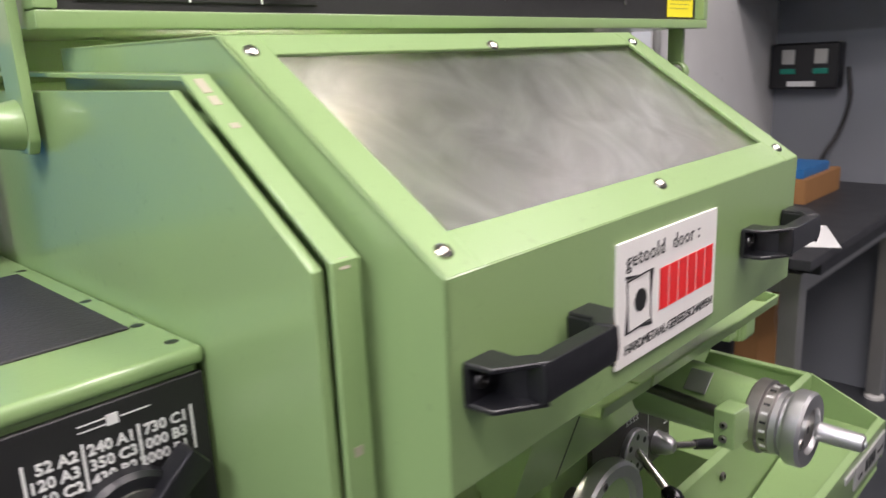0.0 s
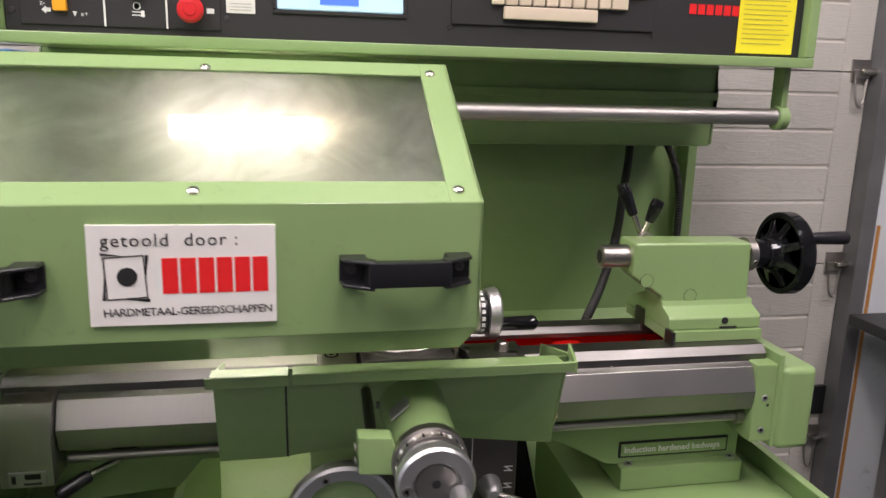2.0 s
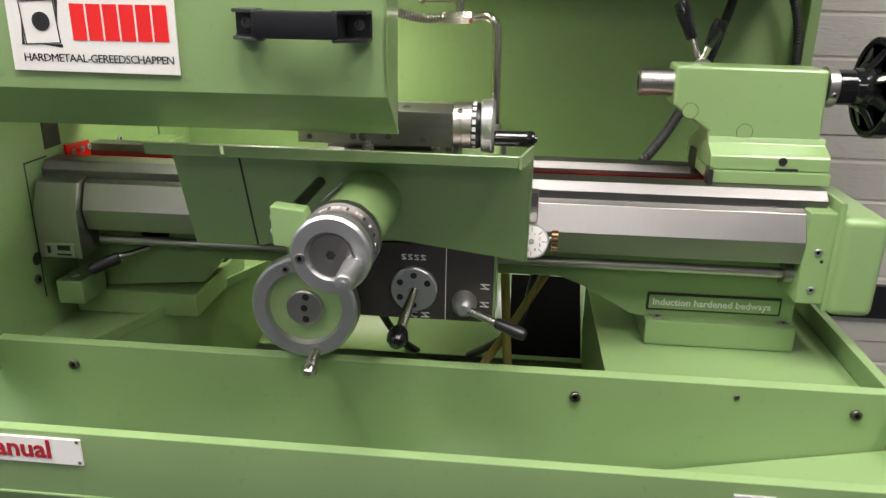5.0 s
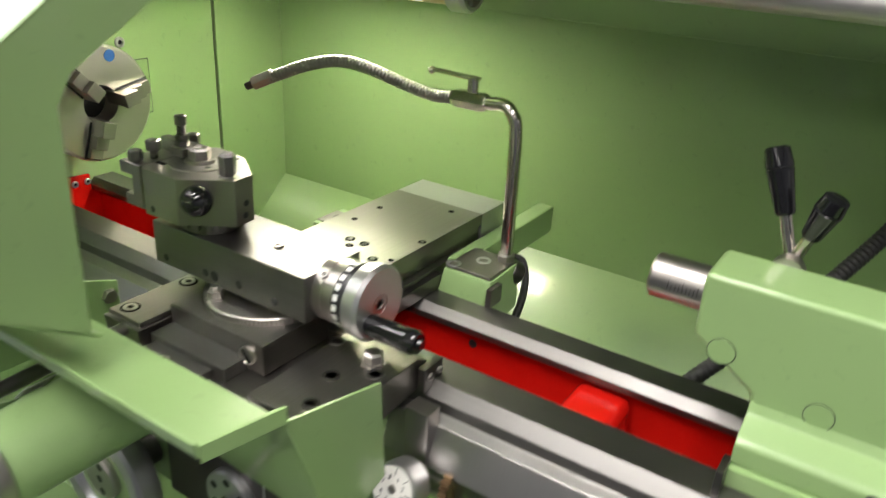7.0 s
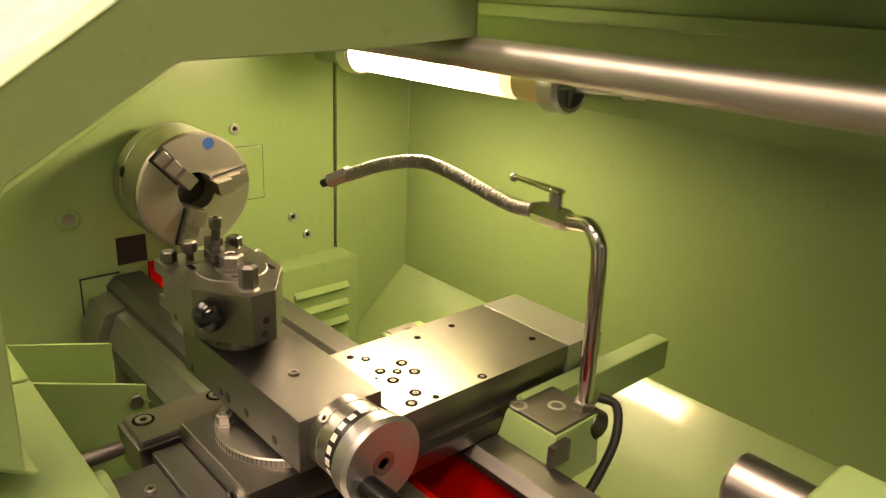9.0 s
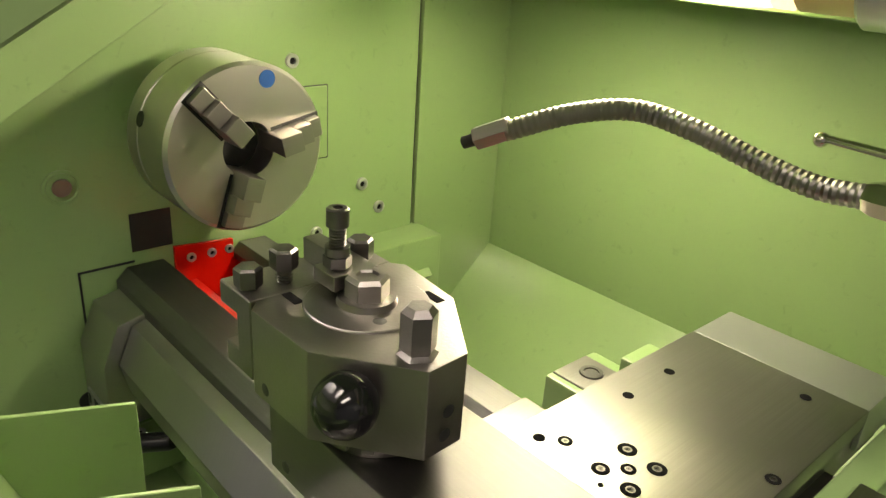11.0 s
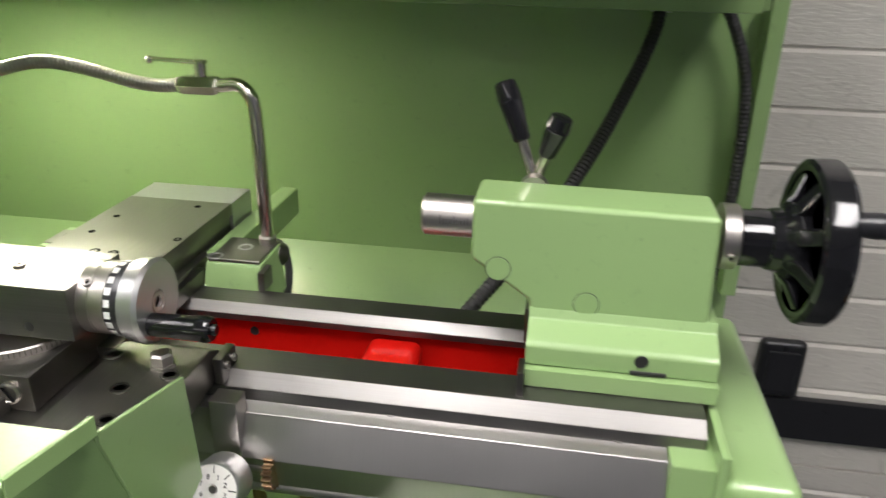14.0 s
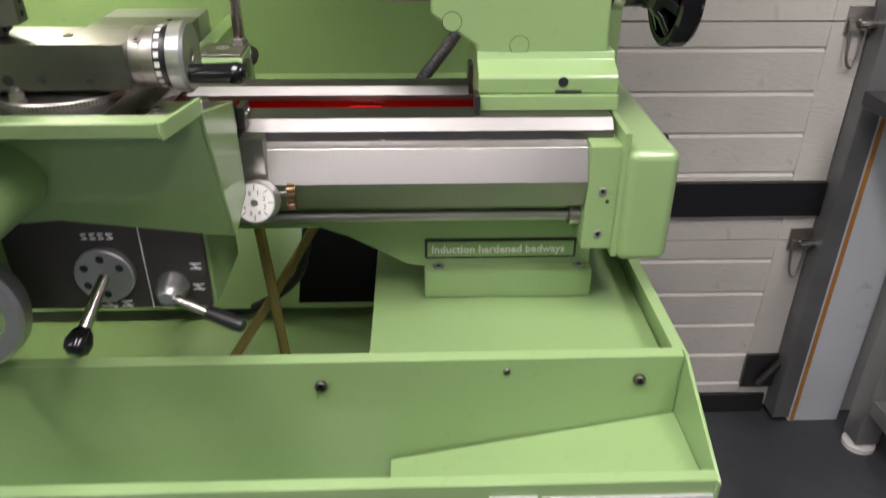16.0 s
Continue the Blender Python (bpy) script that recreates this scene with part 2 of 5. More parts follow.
def turned(profile, at, way, n=32):
    """A turned piece: (distance along the axis, radius) pairs, round the axis from at along way."""
    bm = bmesh.new()
    q = Vector(way).to_track_quat("Z", "Y")
    rings = []
    for h, r in profile:
        if r < 1e-6:
            rings.append([bm.verts.new(Vector(at) + q @ Vector((0, 0, h)))])
        else:
            rings.append([bm.verts.new(Vector(at) + q @ Vector((r * math.cos(k * math.tau / n), r * math.sin(k * math.tau / n), h))) for k in range(n)])
    for r0, r1 in zip(rings, rings[1:]):
        for k in range(n):
            j = (k + 1) % n
            if len(r0) == 1 and len(r1) == 1:
                break
            if len(r0) == 1:
                bm.faces.new((r0[0], r1[j], r1[k]))
            elif len(r1) == 1:
                bm.faces.new((r0[k], r0[j], r1[0]))
            else:
                bm.faces.new((r0[k], r0[j], r1[j], r1[k]))
    for ring in (rings[0], rings[-1]):
        if len(ring) > 2:
            bm.faces.new(ring)
    bmesh.ops.recalc_face_normals(bm, faces=bm.faces)
    return bm


def rod(p0, p1, r, r1=None, n=20, chamfer=0.12):
    d = Vector(p1) - Vector(p0)
    h, r1 = d.length, r if r1 is None else r1
    c = min(r, r1) * chamfer
    return turned([(0, r - c), (c, r), (h - c, r1), (h, r1 - c)], p0, d, n)


def pipe(points, r, n=12, steps=8, ribs=0.0, pitch=0.0):
    """A round tube along a smooth line through points; ribs waves its radius from ring to ring, pitch apart."""
    P = [Vector(p) for p in points]
    P = [2 * P[0] - P[1]] + P + [2 * P[-1] - P[-2]]
    line = []
    for k in range(1, len(P) - 2):
        for i in range(steps):
            t = i / steps
            line.append(0.5 * (2 * P[k] + (P[k + 1] - P[k - 1]) * t + (2 * P[k - 1] - 5 * P[k] + 4 * P[k + 1] - P[k + 2]) * t * t + (3 * P[k] - P[k - 1] - 3 * P[k + 1] + P[k + 2]) * t ** 3))
    line.append(P[-2])
    if pitch:
        run = [0.0]
        for p, q_ in zip(line, line[1:]):
            run.append(run[-1] + (q_ - p).length)
        count, even, k = max(2, round(run[-1] / pitch)), [], 0
        for i in range(count + 1):
            want = run[-1] * i / count
            while k < len(run) - 2 and run[k + 1] < want:
                k += 1
            even.append(line[k].lerp(line[k + 1], (want - run[k]) / max(1e-9, run[k + 1] - run[k])))
        line = even
    bm = bmesh.new()
    side = None
    rings = []
    for k, p in enumerate(line):
        d = (line[min(k + 1, len(line) - 1)] - line[max(k - 1, 0)]).normalized()
        if side is None:
            side = d.orthogonal().normalized()
        side = (side - d * side.dot(d)).normalized()
        up = d.cross(side)
        rr = r * (1 + (ribs if k % 2 else -ribs))
        rings.append([bm.verts.new(p + (side * math.cos(a * math.tau / n) + up * math.sin(a * math.tau / n)) * rr) for a in range(n)])
    for r0, r1 in zip(rings, rings[1:]):
        for k in range(n):
            j = (k + 1) % n
            bm.faces.new((r0[k], r0[j], r1[j], r1[k]))
    bm.faces.new(rings[0]), bm.faces.new(rings[-1])
    bmesh.ops.recalc_face_normals(bm, faces=bm.faces)
    return bm


def ball(at, r, squash=(1, 1, 1)):
    bm = bmesh.new()
    bmesh.ops.create_uvsphere(bm, u_segments=24, v_segments=14, radius=r, matrix=Matrix.LocRotScale(at, None, squash))
    return bm


def joined(*many):
    out = bmesh.new()
    for bm in many:
        me = bpy.data.meshes.new("joining")
        bm.to_mesh(me)
        out.from_mesh(me)
        bm.free()
        bpy.data.meshes.remove(me)
    return out


def spun(bm, angle, axis, about):
    bmesh.ops.rotate(bm, verts=bm.verts, cent=about, matrix=Matrix.Rotation(radians(angle), 3, axis))
    return bm


def thing(name, base, label, category, group="", kind=""):
    ob = new(name)
    ob.location = Vector(base) * U
    ob.empty_display_size = 0.05
    return tagged(ob, label, category, group, kind)


def base_of(ob):
    return Vector((0, 0, 0)) if ob is None else base_of(ob.parent) + ob.location


def part(name, bm, mat, parent=None, label="", at=None):
    """Links a bmesh as one mesh object, under a thing or a part; its origin lies at its own middle."""
    if at is None:
        lo = Vector([min(v.co[k] for v in bm.verts) for k in range(3)])
        hi = Vector([max(v.co[k] for v in bm.verts) for k in range(3)])
        at = (lo + hi) / 2
    at = Vector(at) * U
    for v in bm.verts:
        v.co = v.co * U - at
    me = bpy.data.meshes.new(name)
    bm.to_mesh(me)
    bm.free()
    me.materials.append(mat)
    me.shade_smooth()
    me.set_sharp_from_angle(angle=radians(32))
    ob = new(name, me)
    even = ob.modifiers.new("even_normals", "WEIGHTED_NORMAL")
    even.keep_sharp = True
    ob.parent = parent
    ob.location = at - base_of(parent)
    if label:
        ob["label"] = label
    return ob


def setting(name, bm, mat, label, category):
    return tagged(part(name, bm, mat), label, category, "", "structure")


def letters(text, size, at, facing="-y", spacing=1.0, bold=0.0, depth=0.0006, align="LEFT", slant=0.0):
    """Raised lettering as a bmesh, standing on a face that looks to -y, or lying on a face that looks up."""
    cu = bpy.data.curves.new("lettering", "FONT")
    cu.body, cu.size, cu.extrude, cu.space_character, cu.offset, cu.align_x, cu.shear = text, size, depth, spacing, bold, align, slant
    cu.resolution_u = 2
    ob = bpy.data.objects.new("lettering", cu)
    scene.collection.objects.link(ob)
    me = bpy.data.meshes.new_from_object(ob.evaluated_get(bpy.context.evaluated_depsgraph_get()))
    bm = bmesh.new()
    bm.from_mesh(me)
    bpy.data.objects.remove(ob)
    bpy.data.meshes.remove(me)
    turn = {"-y": pose(0, 0, 0, 90), "up": Matrix()}[facing]
    bmesh.ops.transform(bm, matrix=Matrix.Translation(at) @ turn, verts=bm.verts)
    return bm


def cap_screw(at, way, r, parent, mat=None, h=0.006, name="screw"):
    """A socket-head screw with its hexagonal recess."""
    bm = turned([(0, r), (h * 0.8, r), (h, r * 0.88), (h, r * 0.52), (h * 0.35, r * 0.5), (h * 0.35, 0)], at, way, 12)
    ob = part(name, bm, mat or DARKSTEEL, parent)
    d = Vector(way).normalized()
    part("socket", turned([(0, r * 0.5), (h * 0.1, 0)], Vector(at) + d * h * 0.38, way, 6), HOLE, parent)
    return ob


def dome_screw(at, way, r, parent, mat=None):
    bm = turned([(0, r), (r * 0.3, r * 0.92), (r * 0.55, r * 0.6), (r * 0.62, r * 0.2), (r * 0.45, r * 0.15), (r * 0.45, 0)], at, way, 14)
    return part("screw", bm, mat or CHROME, parent)



# ---- the room ----
setting("floor", box(-3, 6, -7, 2.6, -0.1, 0, 0), FLOORM, "dark grey coated workshop floor", "floor")
setting("ceiling", box(-3, 6, -7, 2.6, CEIL, CEIL + 0.1, 0), CEILM, "plain white workshop ceiling", "ceiling")
# Unseen wall, kept pale so left-facing panels reflect more light.
setting("wall_left", box(-3.1, -3, -7, 2.6, 0, CEIL, 0), PALEWALL, "unseen plain wall, pale to lighten reflections", "wall")
setting("wall_right", box(4.0, 4.1, -7, 1.65, 0, CEIL, 0), WALLM, "plain grey painted wall beside the workbench", "wall")
setting("wall_front", box(-3, 4.0, -7.1, -7, 0, CEIL, 0), WALLM, "plain grey painted wall", "wall")
setting("wall_back", joined(box(2.66, 4.0, 1.5, 1.65, 0, CEIL, 0), box(-3, -1.4, 1.53, 1.65, 0, CEIL, 0), box(-1.4, 2.66, 1.53, 1.65, 2.95, CEIL, 0), box(-3, 4.0, 1.66, 1.7, 0, CEIL, 0)), CONCRETE, "white painted concrete wall round the sectional door", "wall")

door = thing("sectional_door", (0.5, 1.51, 0), "white ribbed sectional garage door with stucco skin, closed", "garage door")
SEC = 0.585
for k in range(5):
    z0 = 0.022 + k * SEC
    pts = [(1.56, z0), (1.515, z0)]
    for i in range(5):
        zr = z0 + 0.085 + i * 0.108
        pts += [(1.512, zr - 0.006), (1.52, zr - 0.0005), (1.52, zr + 0.003), (1.515, zr + 0.007)]
    pts += [(1.513, z0 + SEC - 0.004), (1.56, z0 + SEC - 0.004)]
    part("door_section", prism(pts, "x", -1.4, 2.365, 0), DOORSKIN, door)
    part("end_stile", box(2.36, 2.45, 1.51, 1.56, z0, z0 + SEC - 0.004, 0.001), DOORSKIN, door, "plain sheet metal end stile")
part("seal_strip", box(-1.4, 2.45, 1.495, 1.514, 0.685, 0.782, 0.002), BLACK, door, "wide black strip across the door")
part("lock_case", joined(box(1.92, 2.01, 1.485, 1.514, 0.79, 0.92, 0.012, 3), box(1.935, 1.995, 1.478, 1.487, 0.81, 0.9, 0.004)), BLACK, door, "black plastic lock case")
part("bottom_seal", box(-1.4, 2.44, 1.5, 1.56, 0.0, 0.07, 0.004), RUBBER, door, "black rubber bottom seal")
for k in range(1, 5):
    z = 0.022 + k * SEC
    hinge = part("hinge", joined(box(2.39, 2.455, 1.504, 1.514, z - 0.03, z + 0.035), box(2.395, 2.44, 1.49, 1.505, z - 0.02, z + 0.004), pipe([(2.4, 1.5, z - 0.02), (2.405, 1.49, z - 0.09), (2.425, 1.49, z - 0.1), (2.44, 1.5, z - 0.02)], 0.004)), STEEL, door, "worn zinc plated hinge")
    part("roller_pin", rod((2.41, 1.488, z - 0.002), (2.56, 1.488, z - 0.002), 0.011), CHROME, hinge)
part("corner_bracket", joined(box(2.355, 2.47, 1.5, 1.512, 0.1, 0.22), rod((2.4, 1.49, 0.12), (2.45, 1.49, 0.2), 0.012)), DARKSTEEL, door, "dark steel bottom corner bracket")
setting("door_track", prism([(2.452, 1.52), (2.452, 1.45), (2.502, 1.45), (2.502, 1.458), (2.46, 1.458), (2.46, 1.512), (2.502, 1.512), (2.502, 1.52)], "z", 0.02, 2.95, 0.0006, 1), TRACK, "dark steel vertical door track", "track")
setting("door_jamb", box(2.505, 2.66, 1.455, 1.6, 0, 2.95, 0.004), JAMB, "pale painted door jamb", "door frame")
setting("jamb_strip", box(2.511, 2.523, 1.4525, 1.456, 0, 1.32, 0.001), ORANGE, "rust brown strip down the door jamb", "trim")

# Housings for all these unseen lamps, the added fill ones too.
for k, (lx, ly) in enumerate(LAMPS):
    lamp = thing("unseen_ceiling_lamp", (lx, ly, CEIL), "unseen white twin-tube ceiling lamp, lit", "ceiling lamp", "ceiling lamps")
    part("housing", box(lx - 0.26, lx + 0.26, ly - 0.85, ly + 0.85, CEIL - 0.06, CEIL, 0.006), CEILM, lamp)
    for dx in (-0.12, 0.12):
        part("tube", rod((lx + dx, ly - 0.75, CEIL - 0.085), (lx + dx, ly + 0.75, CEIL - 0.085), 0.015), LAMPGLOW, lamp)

# ---- chip tray and base ----
tray = thing("chip_tray", (1.0, 0.8, 0.74), "green painted sheet steel chip tray on the lathe base", "chip tray")
part("front_wall", sheet([(0.522, 0.74), (0.518, 0.982), (0.532, 0.986)], "x", 0.1, 1.721, -0.005), GREEN, tray)
part("end_wall", joined(prism([(0.365, 0.83), (0.365, 0.915), (0.52, 0.984), (1.34, 0.984), (1.34, 0.74), (0.52, 0.74)], "x", 1.722, 1.727, 0.0008, 1), box(1.71, 1.724, 0.53, 1.34, 0.978, 0.984, 0.001)), GREEN, tray)
part("trough_floor", sheet([(0.37, 0.80), (0.52, 0.745)], "x", 0.1, 1.722, 0.004), GREEN, tray)
part("ramp_plate", prism([(1.335, 0.812), (1.7215, 0.888), (1.7215, 0.883), (1.335, 0.744)], "y", 0.372, 0.517, 0.0006, 1), GREEN, tray, "sloping end plate of the trough")
part("front_lip", sheet([(0.374, 0.80), (0.366, 0.862), (0.366, 0.918), (0.38, 0.921)], "x", 0.1, 1.723, -0.005), GREEN, tray)
part("right_plinth", box(1.306, 1.72, 0.53, 1.02, 0.76, 0.935, 0.003), GREEN, tray)
part("left_plinth", prism([(0.2, 0.53), (0.4, 0.53), (0.6, 1.02), (0.2, 1.02)], "z", 0.76, 0.935, 0.003), GREEN, tray)
part("chute_edge", prism([(0.398, 0.535), (0.404, 0.535), (0.604, 1.02), (0.598, 1.02)], "z", 0.9355, 0.955, 0.001, 1), GREEN, tray, "raised plinth edge")
part("gusset", prism([(0.5, 0.9355), (0.545, 0.9355), (0.515, 1.01)], "y", 0.83, 0.836, 0.0008, 1), GREEN, tray)
part("back_slope", sheet([(0.97, 0.765), (1.352, 1.115)], "x", 0.2, 1.7215, 0.005), GREEN, tray)
# Black sheet over the slope paints in the shade of an opening.
part("opening_shade_sheet", sheet([(0.975, 0.774), (1.12, 0.907)], "x", 1.145, 1.303, 0.003), HOLE, tray, "black sheet painting the dark of an opening under the bed")
part("sump", box(0.2, 1.71, 0.53, 1.34, 0.70, 0.745, 0.001), GREEN, tray, "dark sump at the bottom of the tray")
for x in (0.433, 1.248, 1.666):
    cap_screw((x, 0.517, 0.946), (0, -1, 0), 0.0085, tray)
part("screw", turned([(0, 0.005), (0.002, 0.004), (0.002, 0)], (1.49, 0.5175, 0.962), (0, -1, 0), 12), DARKSTEEL, tray)
pl = part("manual_plate", box(0.36, 0.525, 0.362, 0.366, 0.865, 0.909, 0.0008, 1), WHITE, tray, "white plate reading Manual in dark red")
part("lettering", letters("Manual", 0.043, (0.3570, 0.3612, 0.876), bold=0.0008), material("dark_red_print", (0.35, 0.01, 0.02), 0.5), pl)
for x, z in ((0.52, 0.87), (0.52, 0.905)):
    part("rivet", turned([(0, 0.003), (0.001, 0.002), (0.001, 0)], (x, 0.362, z), (0, -1, 0), 10), DARKSTEEL, pl)
pl = part("maker_plate", box(1.517, 1.72, 0.362, 0.366, 0.846, 0.897, 0.0008, 1), SILVER, tray, "worn silver plate with dark maker marks")
for x0, x1, z0, z1 in ((1.535, 1.565, 0.862, 0.87), (1.58, 1.655, 0.858, 0.884), (1.667, 1.715, 0.862, 0.87)):
    for i in range(3):
        w = (x1 - x0) / 3
        part("bar", box(x0 + i * w + 0.003, x0 + (i + 1) * w - 0.003, 0.3612, 0.3622, z0, z1, 0), INK, pl)
part("small_plate", box(1.455, 1.512, 0.362, 0.366, 0.886, 0.9, 0.0008, 1), SILVER, tray)

base = thing("steel_cabinet", (0.9, 0.85, 0), "green steel cabinet carrying the lathe and its tray", "cabinet")
part("body", box(-0.3, 1.62, 0.56, 1.3, 0.04, 0.72, 0.006), GREEN, base)
part("plinth", box(-0.26, 1.58, 0.6, 1.26, 0.0, 0.05, 0.002), BLACK, base)

# ---- bed ----
bed = thing("lathe_bed", (1.0, 0.83, 0.936), "green cast lathe bed with ground steel ways and red inside", "lathe bed")
part("front_way", prism([(0.695, 1.185), (0.695, 1.227), (0.709, 1.241), (0.7535, 1.241), (0.7535, 1.2), (0.789, 1.2), (0.789, 1.185)], "x", 0.31, 1.642, 0.001), STEEL_X, bed)
part("rear_way", prism([(0.862, 1.185), (0.862, 1.2215), (0.843, 1.2215), (0.843, 1.23), (0.8545, 1.241), (0.892, 1.241), (0.892, 1.185)], "x", 0.31, 1.642, 0.001), STEEL_X, bed)
part("front_rail", prism([(0.31, 1.192), (1.646, 1.192), (1.646, 0.98), (1.39, 0.98), (1.36, 0.985), (1.27, 1.035), (1.23, 1.05), (0.6, 1.05), (0.56, 1.0), (0.31, 0.98)], "y", 0.758, 0.79, 0.003), GREEN, bed)
part("rear_rail", prism([(0.31, 1.192), (1.646, 1.192), (1.646, 0.98), (1.39, 0.98), (1.27, 1.035), (0.6, 1.05), (0.56, 1.0), (0.31, 0.98)], "y", 0.866, 0.89, 0.003), GREEN, bed)
part("rear_web", box(0.3075, 1.64, 0.8585, 0.8655, 1.06, 1.2212, 0.001), RED, bed, "glossy red painted bed web")
part("web_floor", box(0.3075, 1.64, 0.7915, 0.858, 1.06, 1.085, 0.001), RED, bed)
part("front_web", box(0.3075, 1.64, 0.7735, 0.791, 1.06, 1.207, 0.001), RED, bed)
for x in (0.62, 1.3):
    part("red_rib", box(x - 0.034, x + 0.034, 0.78, 0.86, 1.08, 1.213, 0.014, 4), RED, bed)
for x in (1.115, 1.47):
    part("web_hole", turned([(0, 0.006), (0.001, 0.006), (0.001, 0)], (x, 0.8585, 1.2), (0, -1, 0), 14), INK, bed)
part("foot", box(1.385, 1.648, 0.735, 1.0, 0.935, 0.984, 0.006), GREEN, bed)
part("foot", box(0.31, 0.55, 0.735, 1.0, 0.935, 0.984, 0.006), GREEN, bed)
for x in (1.408, 1.628):
    cap_screw((x, 0.752, 0.984), (0, 0, 1), 0.009, bed, ALU, 0.003)
pl = part("name_plate", box(1.387, 1.622, 0.7545, 0.759, 0.996, 1.03, 0.003), INK, bed, "black bordered green plate with white lettering")
part("plate_face", box(1.391, 1.618, 0.7535, 0.755, 1.0, 1.026, 0.002), GREEN, pl)
part("lettering", letters("Induction hardened bedways", 0.0178, (1.397, 0.7532, 1.0075), bold=0.0003), PALEINK, pl)
part("stainless_cover", sheet([(0.7, 1.212), (0.682, 1.207), (0.664, 1.165), (0.672, 1.129), (0.69, 1.129)], "x", 0.395, 1.606, -0.003), STAINLESS, bed, "folded stainless chip cover")
lc = part("cover_end", prism([(0.71, 1.222), (0.665, 1.212), (0.645, 1.165), (0.645, 1.08), (0.71, 1.08)], "x", 0.315, 0.393, 0.002), STAINLESS, bed, "stainless end cover with a small pictogram plate")
part("pictogram_plate", box(0.328, 0.382, 0.642, 0.6455, 1.083, 1.108, 0.0006, 1), ALU, lc)
for x0, x1, z0, z1 in ((0.333, 0.339, 1.09, 1.103), (0.352, 0.375, 1.096, 1.105), (0.35, 0.376, 1.087, 1.09)):
    part("bar", box(x0, x1, 0.6412, 0.6422, z0, z1, 0), INK, lc)
part("lead_screw", rod((0.4, 0.7, 1.1), (1.61, 0.7, 1.1), 0.0085), BARSTEEL, bed)
part("seal_ring", turned([(0, 0.0255), (0.003, 0.0275), (0.006, 0.0255), (0.006, 0.0235), (0, 0.0235)], (0.475, 0.7575, 1.1), (0, -1, 0), 36), RUBBER, bed, "black ring on the bed front")
lg = part("stop_lever", rod((0.47, 0.735, 1.075), (0.41, 0.69, 1.06), 0.006), CHROME, bed)
part("lever_grip", turned([(0, 0.009), (0.004, 0.011), (0.05, 0.012), (0.056, 0.009), (0.056, 0)], (0.43, 0.7, 1.066), (-0.06, -0.045, -0.022), 18), BLACK, lg)
part("lever_block", box(0.325, 0.375, 0.66, 0.74, 0.985, 1.03, 0.004), GREEN, bed)
cap_screw((0.345, 0.69, 1.03), (0, 0, 1), 0.008, bed, ALU, 0.003)
part("shaft_collar", turned([(0, 0.012), (0.002, 0.0155), (0.016, 0.0155), (0.018, 0.012)], (1.59, 0.7, 1.1), (1, 0, 0), 20), STEEL, bed)
br = part("end_bracket", box(1.606, 1.652, 0.665, 0.758, 1.06, 1.216, 0.004), GREEN, bed)
cap_screw((1.632, 0.704, 1.216), (0, 0, 1), 0.008, br, ALU, 0.003)
for z in (1.15, 1.085):
    cap_screw((1.628, 0.666, z), (0, -1, 0), 0.0065, br, ALU, 0.003)
part("oil_hole", turned([(0, 0.003), (0.0006, 0)], (1.636, 0.6645, 1.135), (0, -1, 0), 10), INK, br)
part("end_cover", box(1.655, 1.726, 0.651, 1.0, 1.046, 1.212, 0.014, 4), GREEN, bed, "rounded green end casting")
part("cover_flange", box(1.648, 1.658, 0.66, 1.0, 1.05, 1.235, 0.003), GREEN, bed)
cap_screw((1.7265, 0.69, 1.19), (1, 0, 0), 0.006, bed, STEEL, 0.004)
part("flange_hole", turned([(0, 0.007), (0.0006, 0)], (1.6478, 0.682, 1.196), (-1, 0, 0), 14), INK, bed)
for x in (1.42, 1.51):
    part("rail_hole", box(x - 0.005, x + 0.005, 0.757, 0.7582, 1.107, 1.116, 0), INK, bed)
for x in (1.33, 1.56):
    part("clip", box(x - 0.004, x + 0.004, 0.694, 0.704, 1.203, 1.215, 0.0008, 1), DARKSTEEL, bed)

# ---- tailstock ----
AY, AZ = 0.812, 1.394
tail = thing("tailstock", (1.55, 0.82, 1.241), "green cast tailstock clamped on the bed ways", "tailstock")
part("body", prism([(1.397, 1.426), (1.64, 1.424), (1.645, 1.29), (1.462, 1.29), (1.459, 1.318), (1.397, 1.36)], "y", 0.777, 0.85, 0.006, 3), GREEN, tail)
part("flare", prism([(0.777, 1.312), (0.773, 1.301), (0.747, 1.29), (0.742, 1.284), (0.742, 1.263), (0.93, 1.263), (0.93, 1.28), (0.85, 1.312)], "x", 1.461, 1.653, 0.002), GREEN, tail)
part("base_plate", box(1.461, 1.654, 0.734, 0.93, 1.2415, 1.262, 0.0015), GREEN, tail)
part("wiper", box(1.455, 1.462, 0.715, 0.745, 1.231, 1.268, 0.001), DARKSTEEL, tail)
part("wiper", box(1.455, 1.462, 0.842, 0.875, 1.2315, 1.275, 0.001), DARKSTEEL, tail)
part("notch", box(1.567, 1.603, 0.7405, 0.7425, 1.2635, 1.268, 0.0005, 1), INK, tail)
part("lock_hole", turned([(0, 0.007), (0.001, 0.007), (0.001, 0)], (1.577, 0.742, 1.279), (0, -1, 0), 16), INK, tail)
for x, z in ((1.426, 1.352), (1.519, 1.32)):
    part("plug", turned([(0, 0.0128), (0.0006, 0.0126), (0.0006, 0)], (x, 0.7768, z), (0, -1, 0), 28), GREEN, tail)
    part("plug_joint", turned([(0, 0.0136), (0.0003, 0.0136), (0.0003, 0.0128), (0, 0.0128)], (x, 0.777, z), (0, -1, 0), 28), INK, tail)
